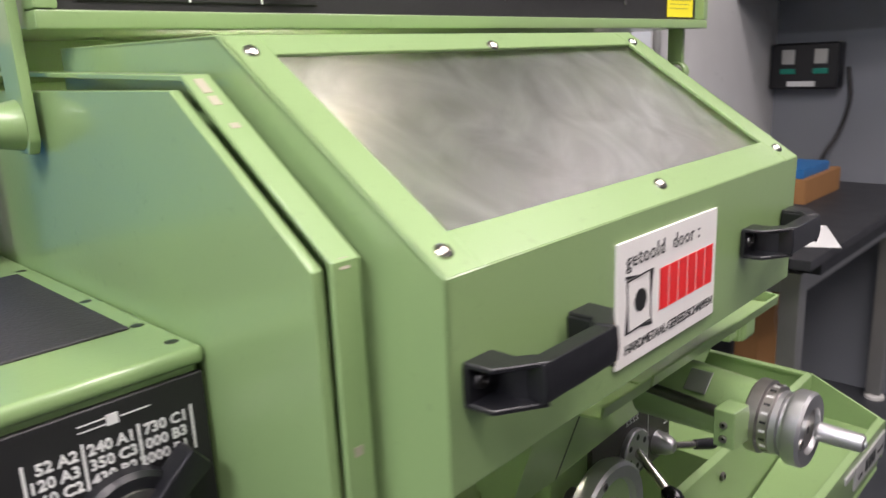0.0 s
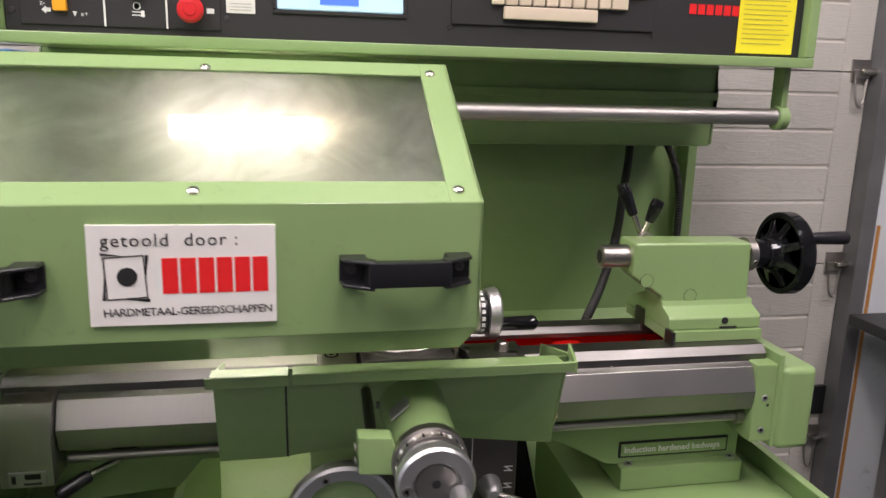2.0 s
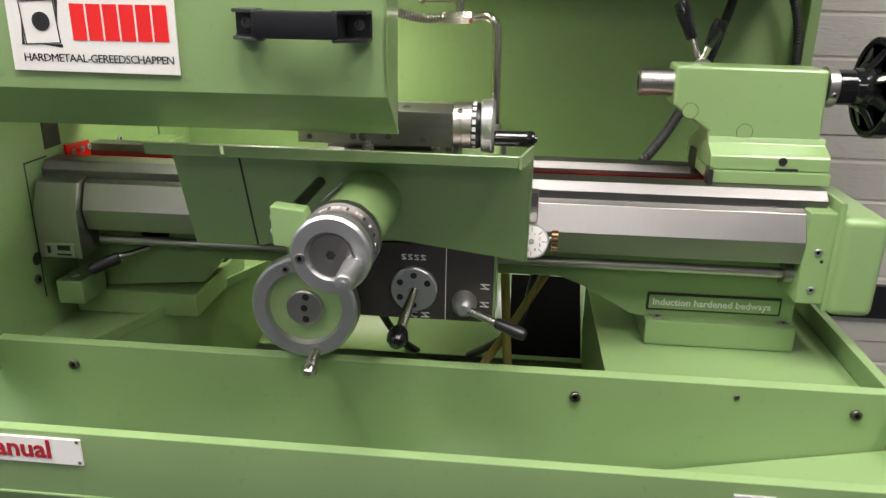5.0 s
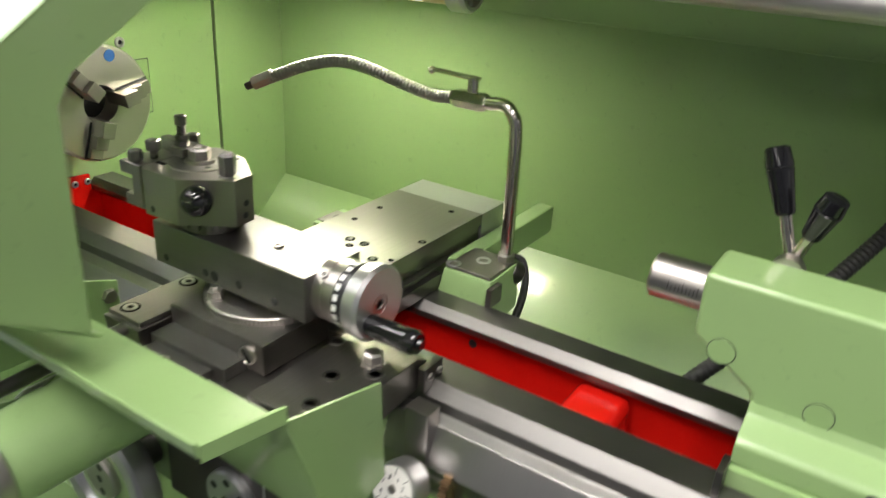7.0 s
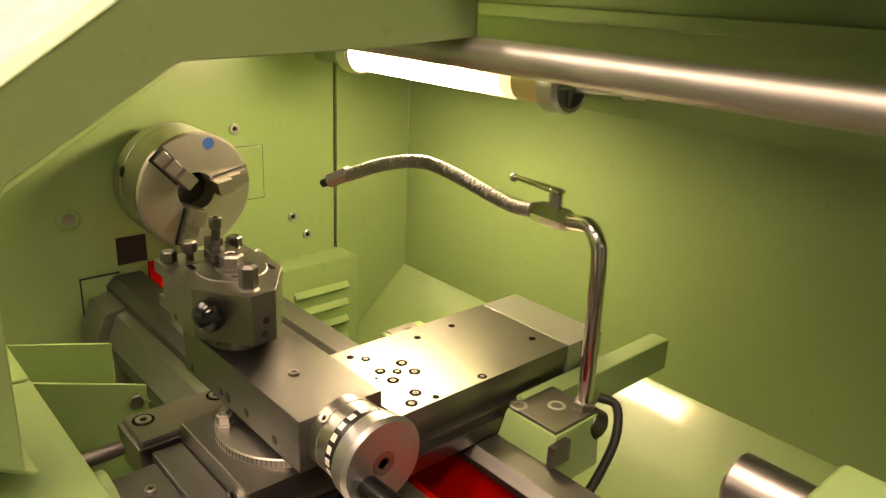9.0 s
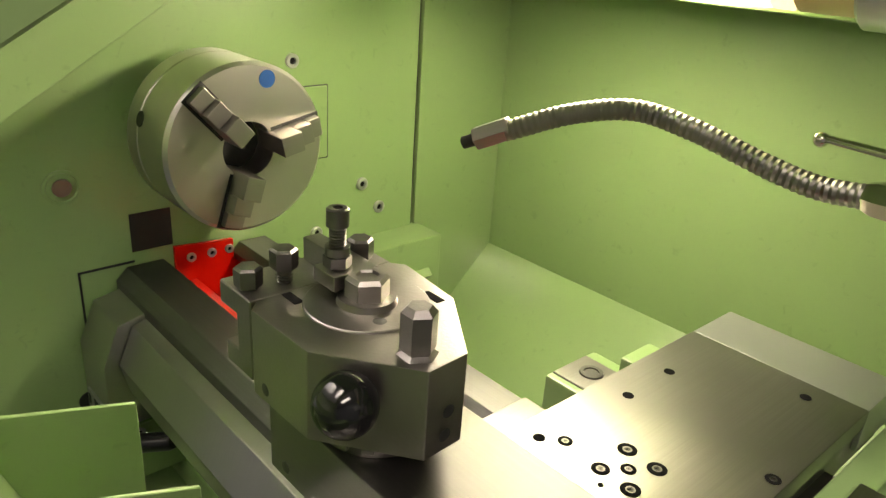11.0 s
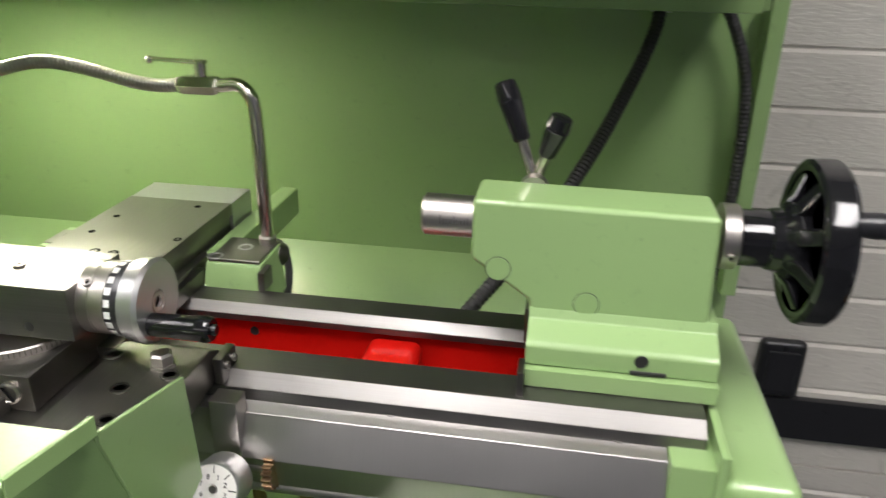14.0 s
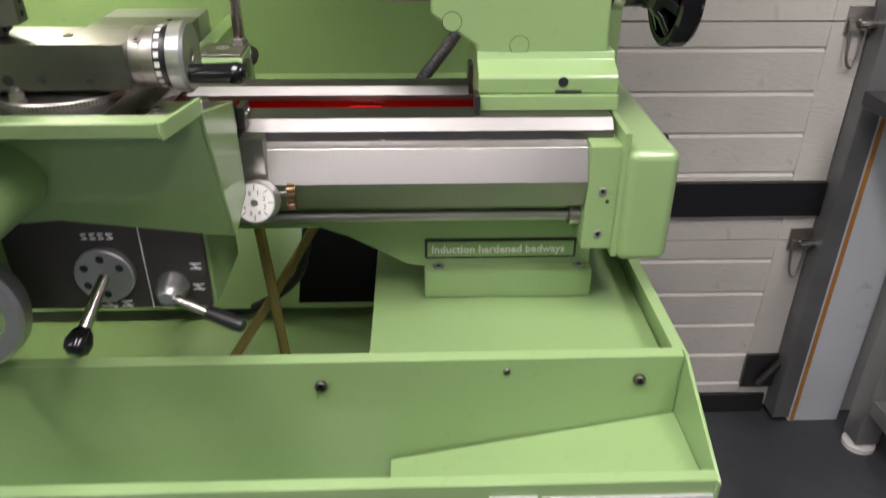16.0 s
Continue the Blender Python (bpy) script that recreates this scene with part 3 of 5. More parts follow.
part("quill", turned([(0.0, 0.012), (0, 0.0195), (0.003, 0.0225), (0.075, 0.0225), (0.075, 0.01)], (1.341, AY, AZ), (1, 0, 0), 40), STEEL, tail, "ground steel quill with engraved scale")
part("bore", turned([(0, 0.013), (0.0005, 0)], (1.3408, AY, AZ), (-1, 0, 0), 24), INK, tail)
for i in range(9):
    part("scale_mark", box(1.362 + i * 0.0036, 1.3625 + i * 0.0036, AY - 0.0228, AY - 0.0222, AZ - 0.002, AZ + (0.008 if i % 4 == 0 else 0.004), 0), INK, tail)
part("bearing_ring", turned([(0, 0.03), (0.001, 0.0335), (0.016, 0.0335), (0.018, 0.031)], (1.644, AY, AZ), (1, 0, 0), 36), STEEL, tail)
cap_screw((1.653, AY - 0.0325, AZ - 0.01), (0, -1, -0.3), 0.005, tail, STEEL, 0.003)
tw = part("hand_wheel", turned([(0, 0.029), (0.034, 0.029), (0.036, 0.031), (0.046, 0.033), (0.052, 0.04), (0.058, 0.041), (0.084, 0.041), (0.094, 0.022), (0.094, 0)], (1.656, AY, AZ), (1, 0, 0), 48), GLOSSBLACK, tail, "black plastic hand wheel with webbed openings")
part("rim", turned([(0.066, 0.071), (0.064, 0.078), (0.067, 0.0825), (0.076, 0.0835), (0.09, 0.0835), (0.095, 0.08), (0.096, 0.074), (0.09, 0.068), (0.066, 0.071)], (1.656, AY, AZ), (1, 0, 0), 56), GLOSSBLACK, tw)
part("wheel_disc", turned([(0.076, 0.036), (0.076, 0.072), (0.09, 0.072), (0.09, 0.036)], (1.656, AY, AZ), (1, 0, 0), 40), BLACK, tw)
for k in range(8):
    part("web", spun(prism([(1.703, AZ + 0.036), (1.712, AZ + 0.045), (1.724, AZ + 0.073), (1.741, AZ + 0.073), (1.741, AZ + 0.036)], "y", AY - 0.009, AY + 0.009, 0.003), 45 * k + 20, "X", (1.72, AY, AZ)), GLOSSBLACK, tw)
part("wheel_handle", turned([(0, 0.008), (0.004, 0.0105), (0.03, 0.0125), (0.034, 0.0115), (0.036, 0.0125), (0.085, 0.0135), (0.09, 0.011), (0.09, 0)], (1.738, AY - 0.058, AZ + 0.042), (1, 0, 0), 20), BLACK, tail, "black turning handle")
for (x, y, z), r0, r1 in (((1.414, 0.895, 1.521), 0.0095, 0.012), ((1.479, 0.862, 1.494), 0.0095, 0.012)):
    foot = Vector((1.455, 0.872, 1.418))
    tip = Vector((x, y, z))
    lev = part("clamp_lever", rod(foot, foot.lerp(tip, 0.55), 0.006), CHROME, tail)
    d = tip - foot
    part("lever_grip", turned([(0, 0.008), (0.003, 0.0098), (d.length * 0.36, 0.013), (d.length * 0.4, 0.0138), (d.length * 0.41, 0.0128), (d.length * 0.43, 0.0138), (d.length * 0.58, 0.012), (d.length * 0.6, 0.009), (d.length * 0.6, 0)], foot.lerp(tip, 0.42), d, 18), GLOSSBLACK, lev, "black plastic grip")
part("lever_boss", turned([(0, 0.016), (0.016, 0.016), (0.018, 0.013), (0.018, 0)], (1.455, 0.848, 1.415), (0, 1, 0), 20), STEEL, tail)

# ---- headstock ----
head = thing("headstock", (0.1, 0.8, 0.93), "green headstock with gear levers and speed chart", "headstock")
part("gear_case", box(-0.3, 0.295, 0.56, 1.1, 0.93, 1.485, 0.012, 3), GREEN, head)
part("case_lid", box(-0.31, 0.2955, 0.552, 1.11, 1.478, 1.494, 0.006, 3), GREEN, head)
part("top_mat", box(-0.25, 0.272, 0.64, 0.93, 1.4935, 1.4965, 0.0008, 1), MAT, head, "dark speckled mat on the case lid")
for y in (0.58, 0.645, 0.76, 0.95):
    part("screw", turned([(0, 0.0075), (0.0006, 0.0055), (0.0006, 0)], (0.281, y, 1.4936), (0, 0, 1), 12), DARKSTEEL, head)
pl = part("speed_chart", box(0.1, 0.292, 0.554, 0.5605, 1.14, 1.472, 0.001, 1), INK, head, "black speed chart with white figures")
for x, rows in ((0.15, ("52", "120", "160")), (0.193, ("240", "350", "430")), (0.236, ("730", "1000", "2000"))):
    for i, row in enumerate(rows):
        part("figure", letters(row, 0.0125, (x + 0.02, 0.5536, 1.436 - i * 0.0125), bold=0.0003, align="RIGHT"), PALEINK, pl)
for x, rows in ((0.172, ("A2", "A3", "C2")), (0.215, ("A1", "C3", "B2")), (0.258, ("C1", "B3", "B1"))):
    for i, row in enumerate(rows):
        part("figure", letters(row, 0.0125, (x + 0.001, 0.5536, 1.436 - i * 0.0125), bold=0.0003), PALEINK, pl)
for x in (0.1485, 0.19, 0.2325, 0.2765):
    part("rule", box(x, x + 0.0022, 0.5534, 0.5545, 1.408, 1.447, 0), PALEINK, pl)
part("rule", box(0.131, 0.133, 0.5534, 0.5545, 1.2, 1.472, 0), PALEINK, pl)
part("spindle_mark", joined(box(0.19, 0.212, 0.5534, 0.5545, 1.4555, 1.4563, 0), box(0.19, 0.212, 0.5534, 0.5545, 1.4605, 1.4613, 0), box(0.211, 0.22, 0.5534, 0.5545, 1.454, 1.463, 0), box(0.222, 0.245, 0.5534, 0.5545, 1.458, 1.459, 0)), PALEINK, pl)
kn = part("speed_knob", turned([(0, 0.046), (0.012, 0.046), (0.016, 0.042), (0.016, 0.033)], (0.215, 0.554, 1.37), (0, -1, 0), 36), BLACK, head, "black selector knob with a silver disc")
part("knob_arm", spun(prism([(0.205, 1.385), (0.225, 1.385), (0.228, 1.44), (0.202, 1.44)], "y", 0.525, 0.55, 0.004), 52, "Y", (0.215, 0.54, 1.37)), BLACK, kn)
part("knob_disc", turned([(0, 0.033), (0.004, 0.032), (0.004, 0)], (0.215, 0.54, 1.37), (0, -1, 0), 30), STEEL, kn)
cap_screw((0.225, 0.536, 1.385), (0, -1, 0), 0.004, kn, DARKSTEEL, 0.003)
face = part("inner_face", prism([(0.397, 0.93), (0.395, 1.58), (0.559, 1.697), (1.15, 1.7), (1.15, 1.2), (1.15, 0.93)], "x", 0.2965, 0.306, 0.0015), GREEN, head)
part("rear_panel", box(0.27, 0.293, 1.155, 1.35, 0.95, 1.76, 0.001), GREEN, head)
part("seam", box(0.285, 0.3, 1.149, 1.156, 1.2, 1.7, 0), INK, head)
part("seam_angle", box(0.294, 0.306, 1.1575, 1.163, 1.2, 1.7, 0.0008, 1), GREEN, head)
lv = part("louvre_box", box(0.295, 0.362, 0.985, 1.168, 0.97, 1.2, 0.004), GREEN, head)
for i in range(4):
    z = 1.15 - i * 0.038
    part("louvre", prism([(0.3615, z), (0.3615, z - 0.02), (0.372, z - 0.012)], "y", 1.02, 1.145, 0.002), GREEN, lv)
gs = part("guard_flange", sheet([(0.394, 0.93), (0.392, 1.584), (0.558, 1.703), (1.15, 1.72)], "x", 0.307, 0.331, 0.005), GREEN, head, "green guard flange with chipped edges")
CHIP = material("bare_primer", (0.4, 0.36, 0.27), 0.6)
for (y, z, l), tilt in (((0.3886, 1.47, 0.012), 88), ((0.3884, 1.44, 0.02), 92), ((0.545, 1.699, 0.018), 36), ((0.53, 1.688, 0.011), 36), ((0.505, 1.67, 0.006), 36), ((0.3885, 1.583, 0.008), 70)):
    part("paint_chip", spun(box(0.314, 0.322, y - l / 2, y + l / 2, z - 0.0008, z + 0.0008, 0.0002, 1), tilt, "X", (0.31, y, z)), CHIP, gs)
for y, z in ((0.94, 1.468), (1.053, 1.285), (1.085, 1.2437), (0.975, 1.225)):
    cap_screw((0.306, y, z), (1, 0, 0), 0.0095, head, ALU, 0.004)
part("inspection_plug", turned([(0, 0.02), (0.002, 0.02), (0.003, 0.017), (0.001, 0.016), (0.002, 0.012), (0.002, 0)], (0.306, 0.651, 1.349), (1, 0, 0), 28), GREEN, head)
part("plug_core", turned([(0, 0.011), (0.0035, 0.01), (0.0035, 0)], (0.306, 0.651, 1.349), (1, 0, 0), 20), STEEL, head)
part("cover_gap", box(0.3, 0.3066, 0.8985, 0.9965, 1.3315, 1.436, 0.006, 3), INK, head)
part("access_cover", box(0.3, 0.3073, 0.9, 0.995, 1.333, 1.4345, 0.006, 3), GREEN, head)
part("spindle_gap", box(0.3, 0.3068, 0.7185, 0.768, 1.256, 1.304, 0.0), INK, head)
part("bed_seam", joined(box(0.3, 0.3066, 0.655, 0.72, 1.2425, 1.2455, 0), box(0.3, 0.3066, 0.655, 0.6575, 1.0, 1.245, 0)), INK, head)
part("side_hole", turned([(0, 0.012), (0.0008, 0.0115), (0.0008, 0)], (0.306, 0.648, 1.075), (1, 0, 0), 18), INK, head)
cap_screw((0.306, 0.64, 1.04), (1, 0, 0), 0.008, head, DARKSTEEL, 0.004)
rs = part("red_stop", prism([(0.765, 1.207), (0.765, 1.256), (0.8425, 1.25), (0.8425, 1.22), (0.8575, 1.22), (0.8575, 1.086), (0.7915, 1.086), (0.7915, 1.207)], "x", 0.312, 0.318, 0.001), RED, head, "red painted gap stop plate")
for y in (0.785, 0.812, 0.836):
    cap_screw((0.318, y, 1.238), (1, 0, 0), 0.006, rs, ALU, 0.003)

ch = thing("chuck", (0.39, 0.806, 1.31), "steel three-jaw lathe chuck with a blue dot", "chuck")
CY, CZ, CR = 0.806, 1.404, 0.0925
part("chuck_body", turned([(0, 0.04), (0.0, CR - 0.004), (0.004, CR), (0.03, CR), (0.031, CR - 0.0015), (0.033, CR - 0.0015), (0.034, CR), (0.096, CR), (0.1, CR - 0.004), (0.1, 0.03), (0.06, 0.03), (0.06, 0.0)], (0.34, CY, CZ), (1, 0, 0), 64), CHUCKSTEEL, ch)
part("spindle_nose", rod((0.3, CY, CZ), (0.342, CY, CZ), 0.06, n=40), DARKSTEEL, ch)
part("bore", turned([(0, 0.03), (0.0012, 0)], (0.405, CY, CZ), (1, 0, 0), 30), INK, ch)
part("blue_dot", turned([(0, 0.0095), (0.0006, 0.0095), (0.0006, 0)], (0.44, 0.83, 1.477), (1, 0, 0), 20), material("dark_blue_enamel", (0.012, 0.07, 0.24), 0.35), ch)
for k, a in enumerate((12, 132, 252)):
    bms = []
    for r0, r1, x1 in ((0.024, 0.05, 0.472), (0.05, 0.07, 0.46), (0.07, 0.087, 0.45)):
        bms.append(box(0.42, x1, CY + r0, CY + r1, CZ - 0.011, CZ + 0.011, 0.0015))
    jaw = part("jaw", spun(joined(*bms), a, "X", (0.44, CY, CZ)), STEEL, ch, "stepped hardened steel jaw")
    part("jaw_slot", spun(box(0.4398, 0.4408, CY + 0.03, CY + 0.09, CZ - 0.0145, CZ + 0.0145, 0), a, "X", (0.44, CY, CZ)), INK, ch)
for a in (72, 192, 312):
    part("key_socket", turned([(0, 0.009), (0.0007, 0.0085), (0.0007, 0)], (0.375, CY + (CR - 0.0002) * math.cos(radians(a + 90)), CZ + (CR - 0.0002) * math.sin(radians(a + 90))), (0, math.cos(radians(a + 90)), math.sin(radians(a + 90))), 14), INK, ch)

eb = thing("junction_box", (0.1, 1.04, 1.494), "blue electrical box on the headstock case", "electrical box")
part("body", box(-0.12, 0.272, 1.0, 1.098, 1.5, 1.752, 0.006), BLUEP, eb)
part("foot", box(-0.1, 0.25, 1.01, 1.09, 1.4935, 1.501, 0.001), DARKSTEEL, eb)
part("seam", box(-0.1205, 0.2725, 0.9995, 1.0, 1.655, 1.6565, 0), INK, eb)

# ---- splash back and lamp ----
back = thing("splash_back", (1.05, 1.36, 1.0), "green sheet steel splash back behind the bed", "splash back")
part("back_panel", box(0.29, 1.80, 1.352, 1.362, 1.0, 1.8, 0.001), GREEN, back)
part("right_flange", box(1.775, 1.80, 1.30, 1.353, 1.1, 1.6, 0.002), GREEN, back)
hood = thing("lamp_hood", (1.0, 1.2, 1.6), "green sheet steel hood above the splash back", "hood")
part("hood_front", sheet([(1.352, 1.6), (1.14, 1.585), (1.115, 1.585), (1.108, 1.69), (1.09, 1.692), (1.09, 1.703), (1.108, 1.705), (1.108, 1.775)], "x", 0.29, 1.72, 0.004), GREEN, hood)
part("hood_end", prism([(1.108, 1.588), (1.108, 1.78), (1.352, 1.78), (1.352, 1.602)], "x", 1.72, 1.726, 0.001), GREEN, hood)
for x in (1.234, 1.68, 0.82):
    part("hood_hole", turned([(0, 0.009), (0.0008, 0)], (x, 1.1075, 1.727), (0, -1, 0), 16), INK, hood)
tl = thing("machine_lamp", (0.75, 1.06, 1.62), "tubular machine lamp, lit, under the hood", "lamp")
part("lamp_tube", rod((0.53, 1.06, 1.616), (0.79, 1.06, 1.616), 0.026, n=28), TUBEGLOW, tl, "glowing lamp tube")
for x0, x1, s in ((0.7902, 0.815, 14), (0.8152, 0.835, 5), (0.8352, 0.855, 2.5), (0.8552, 0.875, 1.3)):
    part("tube_fade", rod((x0, 1.06, 1.616), (x1, 1.06, 1.616), 0.026, n=28), glowing("fading_tube", (1.0, 0.85, 0.58), s), tl, "dimmer glowing end of the tube")
part("tube_end", rod((0.8755, 1.06, 1.616), (0.93, 1.06, 1.616), 0.026, n=28), material("cream_plastic", (0.7, 0.55, 0.3), 0.4), tl, "cream unlit end of the tube")
part("lamp_end", turned([(0, 0.03), (0.004, 0.034), (0.028, 0.034), (0.034, 0.03), (0.034, 0.025), (0.02, 0.024), (0.02, 0)], (0.925, 1.06, 1.616), (1, 0, 0), 32), ALU, tl, "grey lamp end cap")
part("lamp_end", turned([(0, 0.03), (0.004, 0.034), (0.028, 0.034), (0.034, 0.03), (0.034, 0)], (0.495, 1.06, 1.616), (1, 0, 0), 32), ALU, tl)
part("end_spokes", joined(box(0.95, 0.956, 1.037, 1.083, 1.613, 1.619), box(0.95, 0.956, 1.057, 1.063, 1.593, 1.639)), ALU, tl)
part("lamp_cable_gland", joined(rod((0.952, 1.075, 1.616), (1.03, 1.108, 1.618), 0.008), rod((1.005, 1.098, 1.618), (1.03, 1.108, 1.618), 0.012)), ALU, tl)
part("shade", sheet([(1.108, 1.655), (1.035, 1.655), (1.03, 1.649)], "x", 0.47, 0.985, 0.003), GREEN, tl, "green shade above the tube")
part("lamp_clip", box(0.6, 0.62, 1.035, 1.1, 1.638, 1.652), GREEN, tl)
part("lamp_clip", box(0.86, 0.88, 1.035, 1.1, 1.638, 1.652), GREEN, tl)

hs = thing("flexible_hose", (1.5, 1.25, 1.1), "black ribbed flexible hose hanging before the splash back", "hose", "hoses")
part("hose", pipe([(1.615, 1.31, 1.6), (1.61, 1.3, 1.54), (1.575, 1.24, 1.46), (1.52, 1.14, 1.37), (1.45, 1.04, 1.28), (1.385, 0.965, 1.215), (1.352, 0.945, 1.17)], 0.0102, 12, 24, 0.06, 0.0036), RUBBER, hs)
part("gland", rod((1.616, 1.312, 1.565), (1.617, 1.318, 1.6), 0.017, n=16), ALU, hs)
hs = thing("flexible_hose", (1.75, 1.3, 1.1), "black ribbed flexible hose hanging before the splash back", "hose", "hoses")
part("hose", pipe([(1.69, 1.3, 1.59), (1.72, 1.3, 1.56), (1.757, 1.3, 1.46), (1.765, 1.3, 1.3), (1.755, 1.3, 1.13)], 0.0092, 12, 24, 0.06, 0.0036), RUBBER, hs)
part("gland", rod((1.676, 1.3, 1.583), (1.698, 1.3, 1.6), 0.015, n=16), ALU, hs)

for a, b_, c in (((1.24, 0.9, 1.05), (1.14, 0.83, 0.9), (1.03, 0.76, 0.75)), ((1.13, 0.79, 1.04), (1.14, 0.79, 0.9), (1.15, 0.79, 0.75))):
    tagged(part("drain_tube", pipe([a, b_, c], 0.0085, 10, 6), material("amber_tube", (0.24, 0.19, 0.06), 0.25)), "translucent amber drain tube under the bed", "tube", "drain tubes")
lo = thing("cable_loop", (1.0, 0.98, 0.75), "black cable looping under the bed", "cable")
part("cable", pipe([(0.85, 0.8, 1.05), (0.87, 0.93, 0.88), (0.92, 0.97, 0.785), (1.0, 0.98, 0.755), (1.07, 0.97, 0.775), (1.16, 0.93, 0.87), (1.2, 0.9, 1.04)], 0.0085, 10, 10), RUBBER, lo)

# ---- chip guard ----
gd = thing("chip_guard", (0.66, 0.5, 1.36), "green sliding chip guard with a scratched clear window", "machine guard")
GX0, GX1 = 0.34, 0.985
gd.rotation_euler.z = radians(1.2)
part("front_sheet", sheet([(0.425, 1.362), (0.33, 1.422), (0.328, 1.577)], "x", GX0, GX1, -0.004), GREEN, gd)
part("top_sheet", sheet([(0.562, 1.737), (0.868, 1.74), (0.87, 1.678)], "x", GX0, GX1, -0.004), GREEN, gd)


def slope(s):
    return (0.328 + s * 0.234, 1.577 + s * 0.16)


for x0, x1, s0, s1 in ((GX0, 0.378, 0, 1), (0.945, GX1, 0, 1), (0.378, 0.945, 0, 0.13), (0.378, 0.945, 0.9, 1)):
    a, b = slope(s0), slope(s1)
    part("window_frame", sheet([a, b], "x", x0, x1, -0.004), GREEN, gd)
a, b = slope(0.07), slope(0.95)
win = part("window", sheet([(a[0] + 0.004, a[1] - 0.006), (b[0] + 0.004, b[1] - 0.006)], "x", 0.36, 0.965, -0.003), CLEAR, gd, "scratched clear plastic window")
for x, y, z in ((0.358, 0.542, 1.723), (0.658, 0.542, 1.723), (0.958, 0.542, 1.723), (0.358, 0.345, 1.5885), (0.658, 0.345, 1.5885), (0.958, 0.345, 1.5885)):
    dome_screw((x, y, z), (0, -0.564, 0.826), 0.0072, gd)
ring = [(0.425, 1.362), (0.33, 1.422), (0.328, 1.577), (0.562, 1.737), (0.868, 1.74), (0.87, 1.678), (0.755, 1.67), (0.56, 1.664), (0.434, 1.588), (0.42, 1.565), (0.418, 1.371)]
part("right_side", prism(ring, "x", GX1 - 0.005, GX1, 0.001, 1), GREEN, gd)
part("left_side", prism([(0.425, 1.362), (0.33, 1.422), (0.328, 1.577), (0.562, 1.737), (0.868, 1.74), (0.87, 1.6), (0.5, 1.37)], "x", GX0, GX0 + 0.005, 0.001, 1), GREEN, gd)
for y in (0.815, 0.84):
    part("side_screw", turned([(0, 0.007), (0.002, 0.006), (0.002, 0)], (GX1, y, 1.722), (1, 0, 0), 12), DARKSTEEL, gd)


def grip(x0, x1, zc):
    """A bowed black grip: a boxed bar between two hollow ends with their screws inside."""
    h = part("grip", prism([(0.283, zc - 0.0145), (0.2815, zc - 0.002), (0.283, zc + 0.0145), (0.2985, zc + 0.0145), (0.2985, zc - 0.0145)], "x", x0 + 0.03, x1 - 0.03, 0.002), BLACK, gd, "bowed black plastic grip")
    for e, s in ((x0, 1), (x1, -1)):
        foot = [(e, 0.3275), (e + s * 0.002, 0.304), (e + s * 0.036, 0.2825), (e + s * 0.04, 0.2985), (e + s * 0.03, 0.306), (e + s * 0.03, 0.3275)]
        web = [(e + s * 0.027, 0.3275), (e + s * 0.027, 0.304), (e + s * 0.036, 0.285), (e + s * 0.04, 0.2985), (e + s * 0.032, 0.306), (e + s * 0.031, 0.3275)]
        part("foot_plate", prism(foot, "z", zc + 0.0115, zc + 0.0155, 0.001, 1), BLACK, h)
        part("foot_plate", prism(foot, "z", zc - 0.0175, zc - 0.0135, 0.001, 1), BLACK, h)
        part("foot_web", prism(web, "z", zc - 0.0145, zc + 0.0125, 0.0006, 1), BLACK, h)
        part("foot_back", box(min(e, e + s * 0.03), max(e, e + s * 0.03), 0.323, 0.3278, zc - 0.0145, zc + 0.0125, 0.0006, 1), BLACK, h)
    for x in (x0 + 0.013, x1 - 0.013):
        part("grip_screw", turned([(0, 0.0065), (0.003, 0.006), (0.003, 0.0035), (0.001, 0.003), (0.001, 0)], (x, 0.3232, zc), (0, -1, 0), 14), DARKSTEEL, h)


grip(0.353, 0.507, 1.502)
grip(0.816, 0.969, 1.502)
st = part("sticker", prism([(0.5475, 1.443), (0.745, 1.4415), (0.7455, 1.5535), (0.549, 1.5555)], "y", 0.3255, 0.3285, 0.0002, 1), WHITE, gd, "white sticker with red block logo")
YS = 0.3252
part("lettering", letters("getoold  door :", 0.0205, (0.5625, YS, 1.5315), spacing=1.12, depth=0.0003), INK, st)
part("lettering", letters("HARDMETAAL-GEREEDSCHAPPEN", 0.0128, (0.561, YS, 1.4535), spacing=0.9, depth=0.0003), INK, st)
for i in range(6):
    x = 0.624 + i * 0.0192
    part("logo_block", box(x, x + (0.0165 if i != 3 else 0.0165), YS - 0.0003, YS + 0.0006, 1.478, 1.518, 0), REDINK, st)
part("logo_frame", joined(*[spun(bm, -3, "Y", (0.586, YS, 1.497)) for bm in (box(0.565, 0.607, YS - 0.0003, YS + 0.0006, 1.52, 1.5212, 0), box(0.565, 0.607, YS - 0.0003, YS + 0.0006, 1.473, 1.4742, 0), box(0.565, 0.5662, YS - 0.0003, YS + 0.0006, 1.473, 1.521, 0), box(0.606, 0.6072, YS - 0.0003, YS + 0.0006, 1.473, 1.521, 0))]), INK, st)
part("logo_wedge", joined(prism([(0.562, 1.525), (0.585, 1.5215), (0.562, 1.522)], "y", YS - 0.0003, YS + 0.0006, 0), prism([(0.61, 1.469), (0.585, 1.473), (0.61, 1.473)], "y", YS - 0.0003, YS + 0.0006, 0), prism([(0.607, 1.522), (0.611, 1.522), (0.607, 1.495)], "y", YS - 0.0003, YS + 0.0006, 0), prism([(0.565, 1.472), (0.5615, 1.472), (0.565, 1.5)], "y", YS - 0.0003, YS + 0.0006, 0)), INK, st)
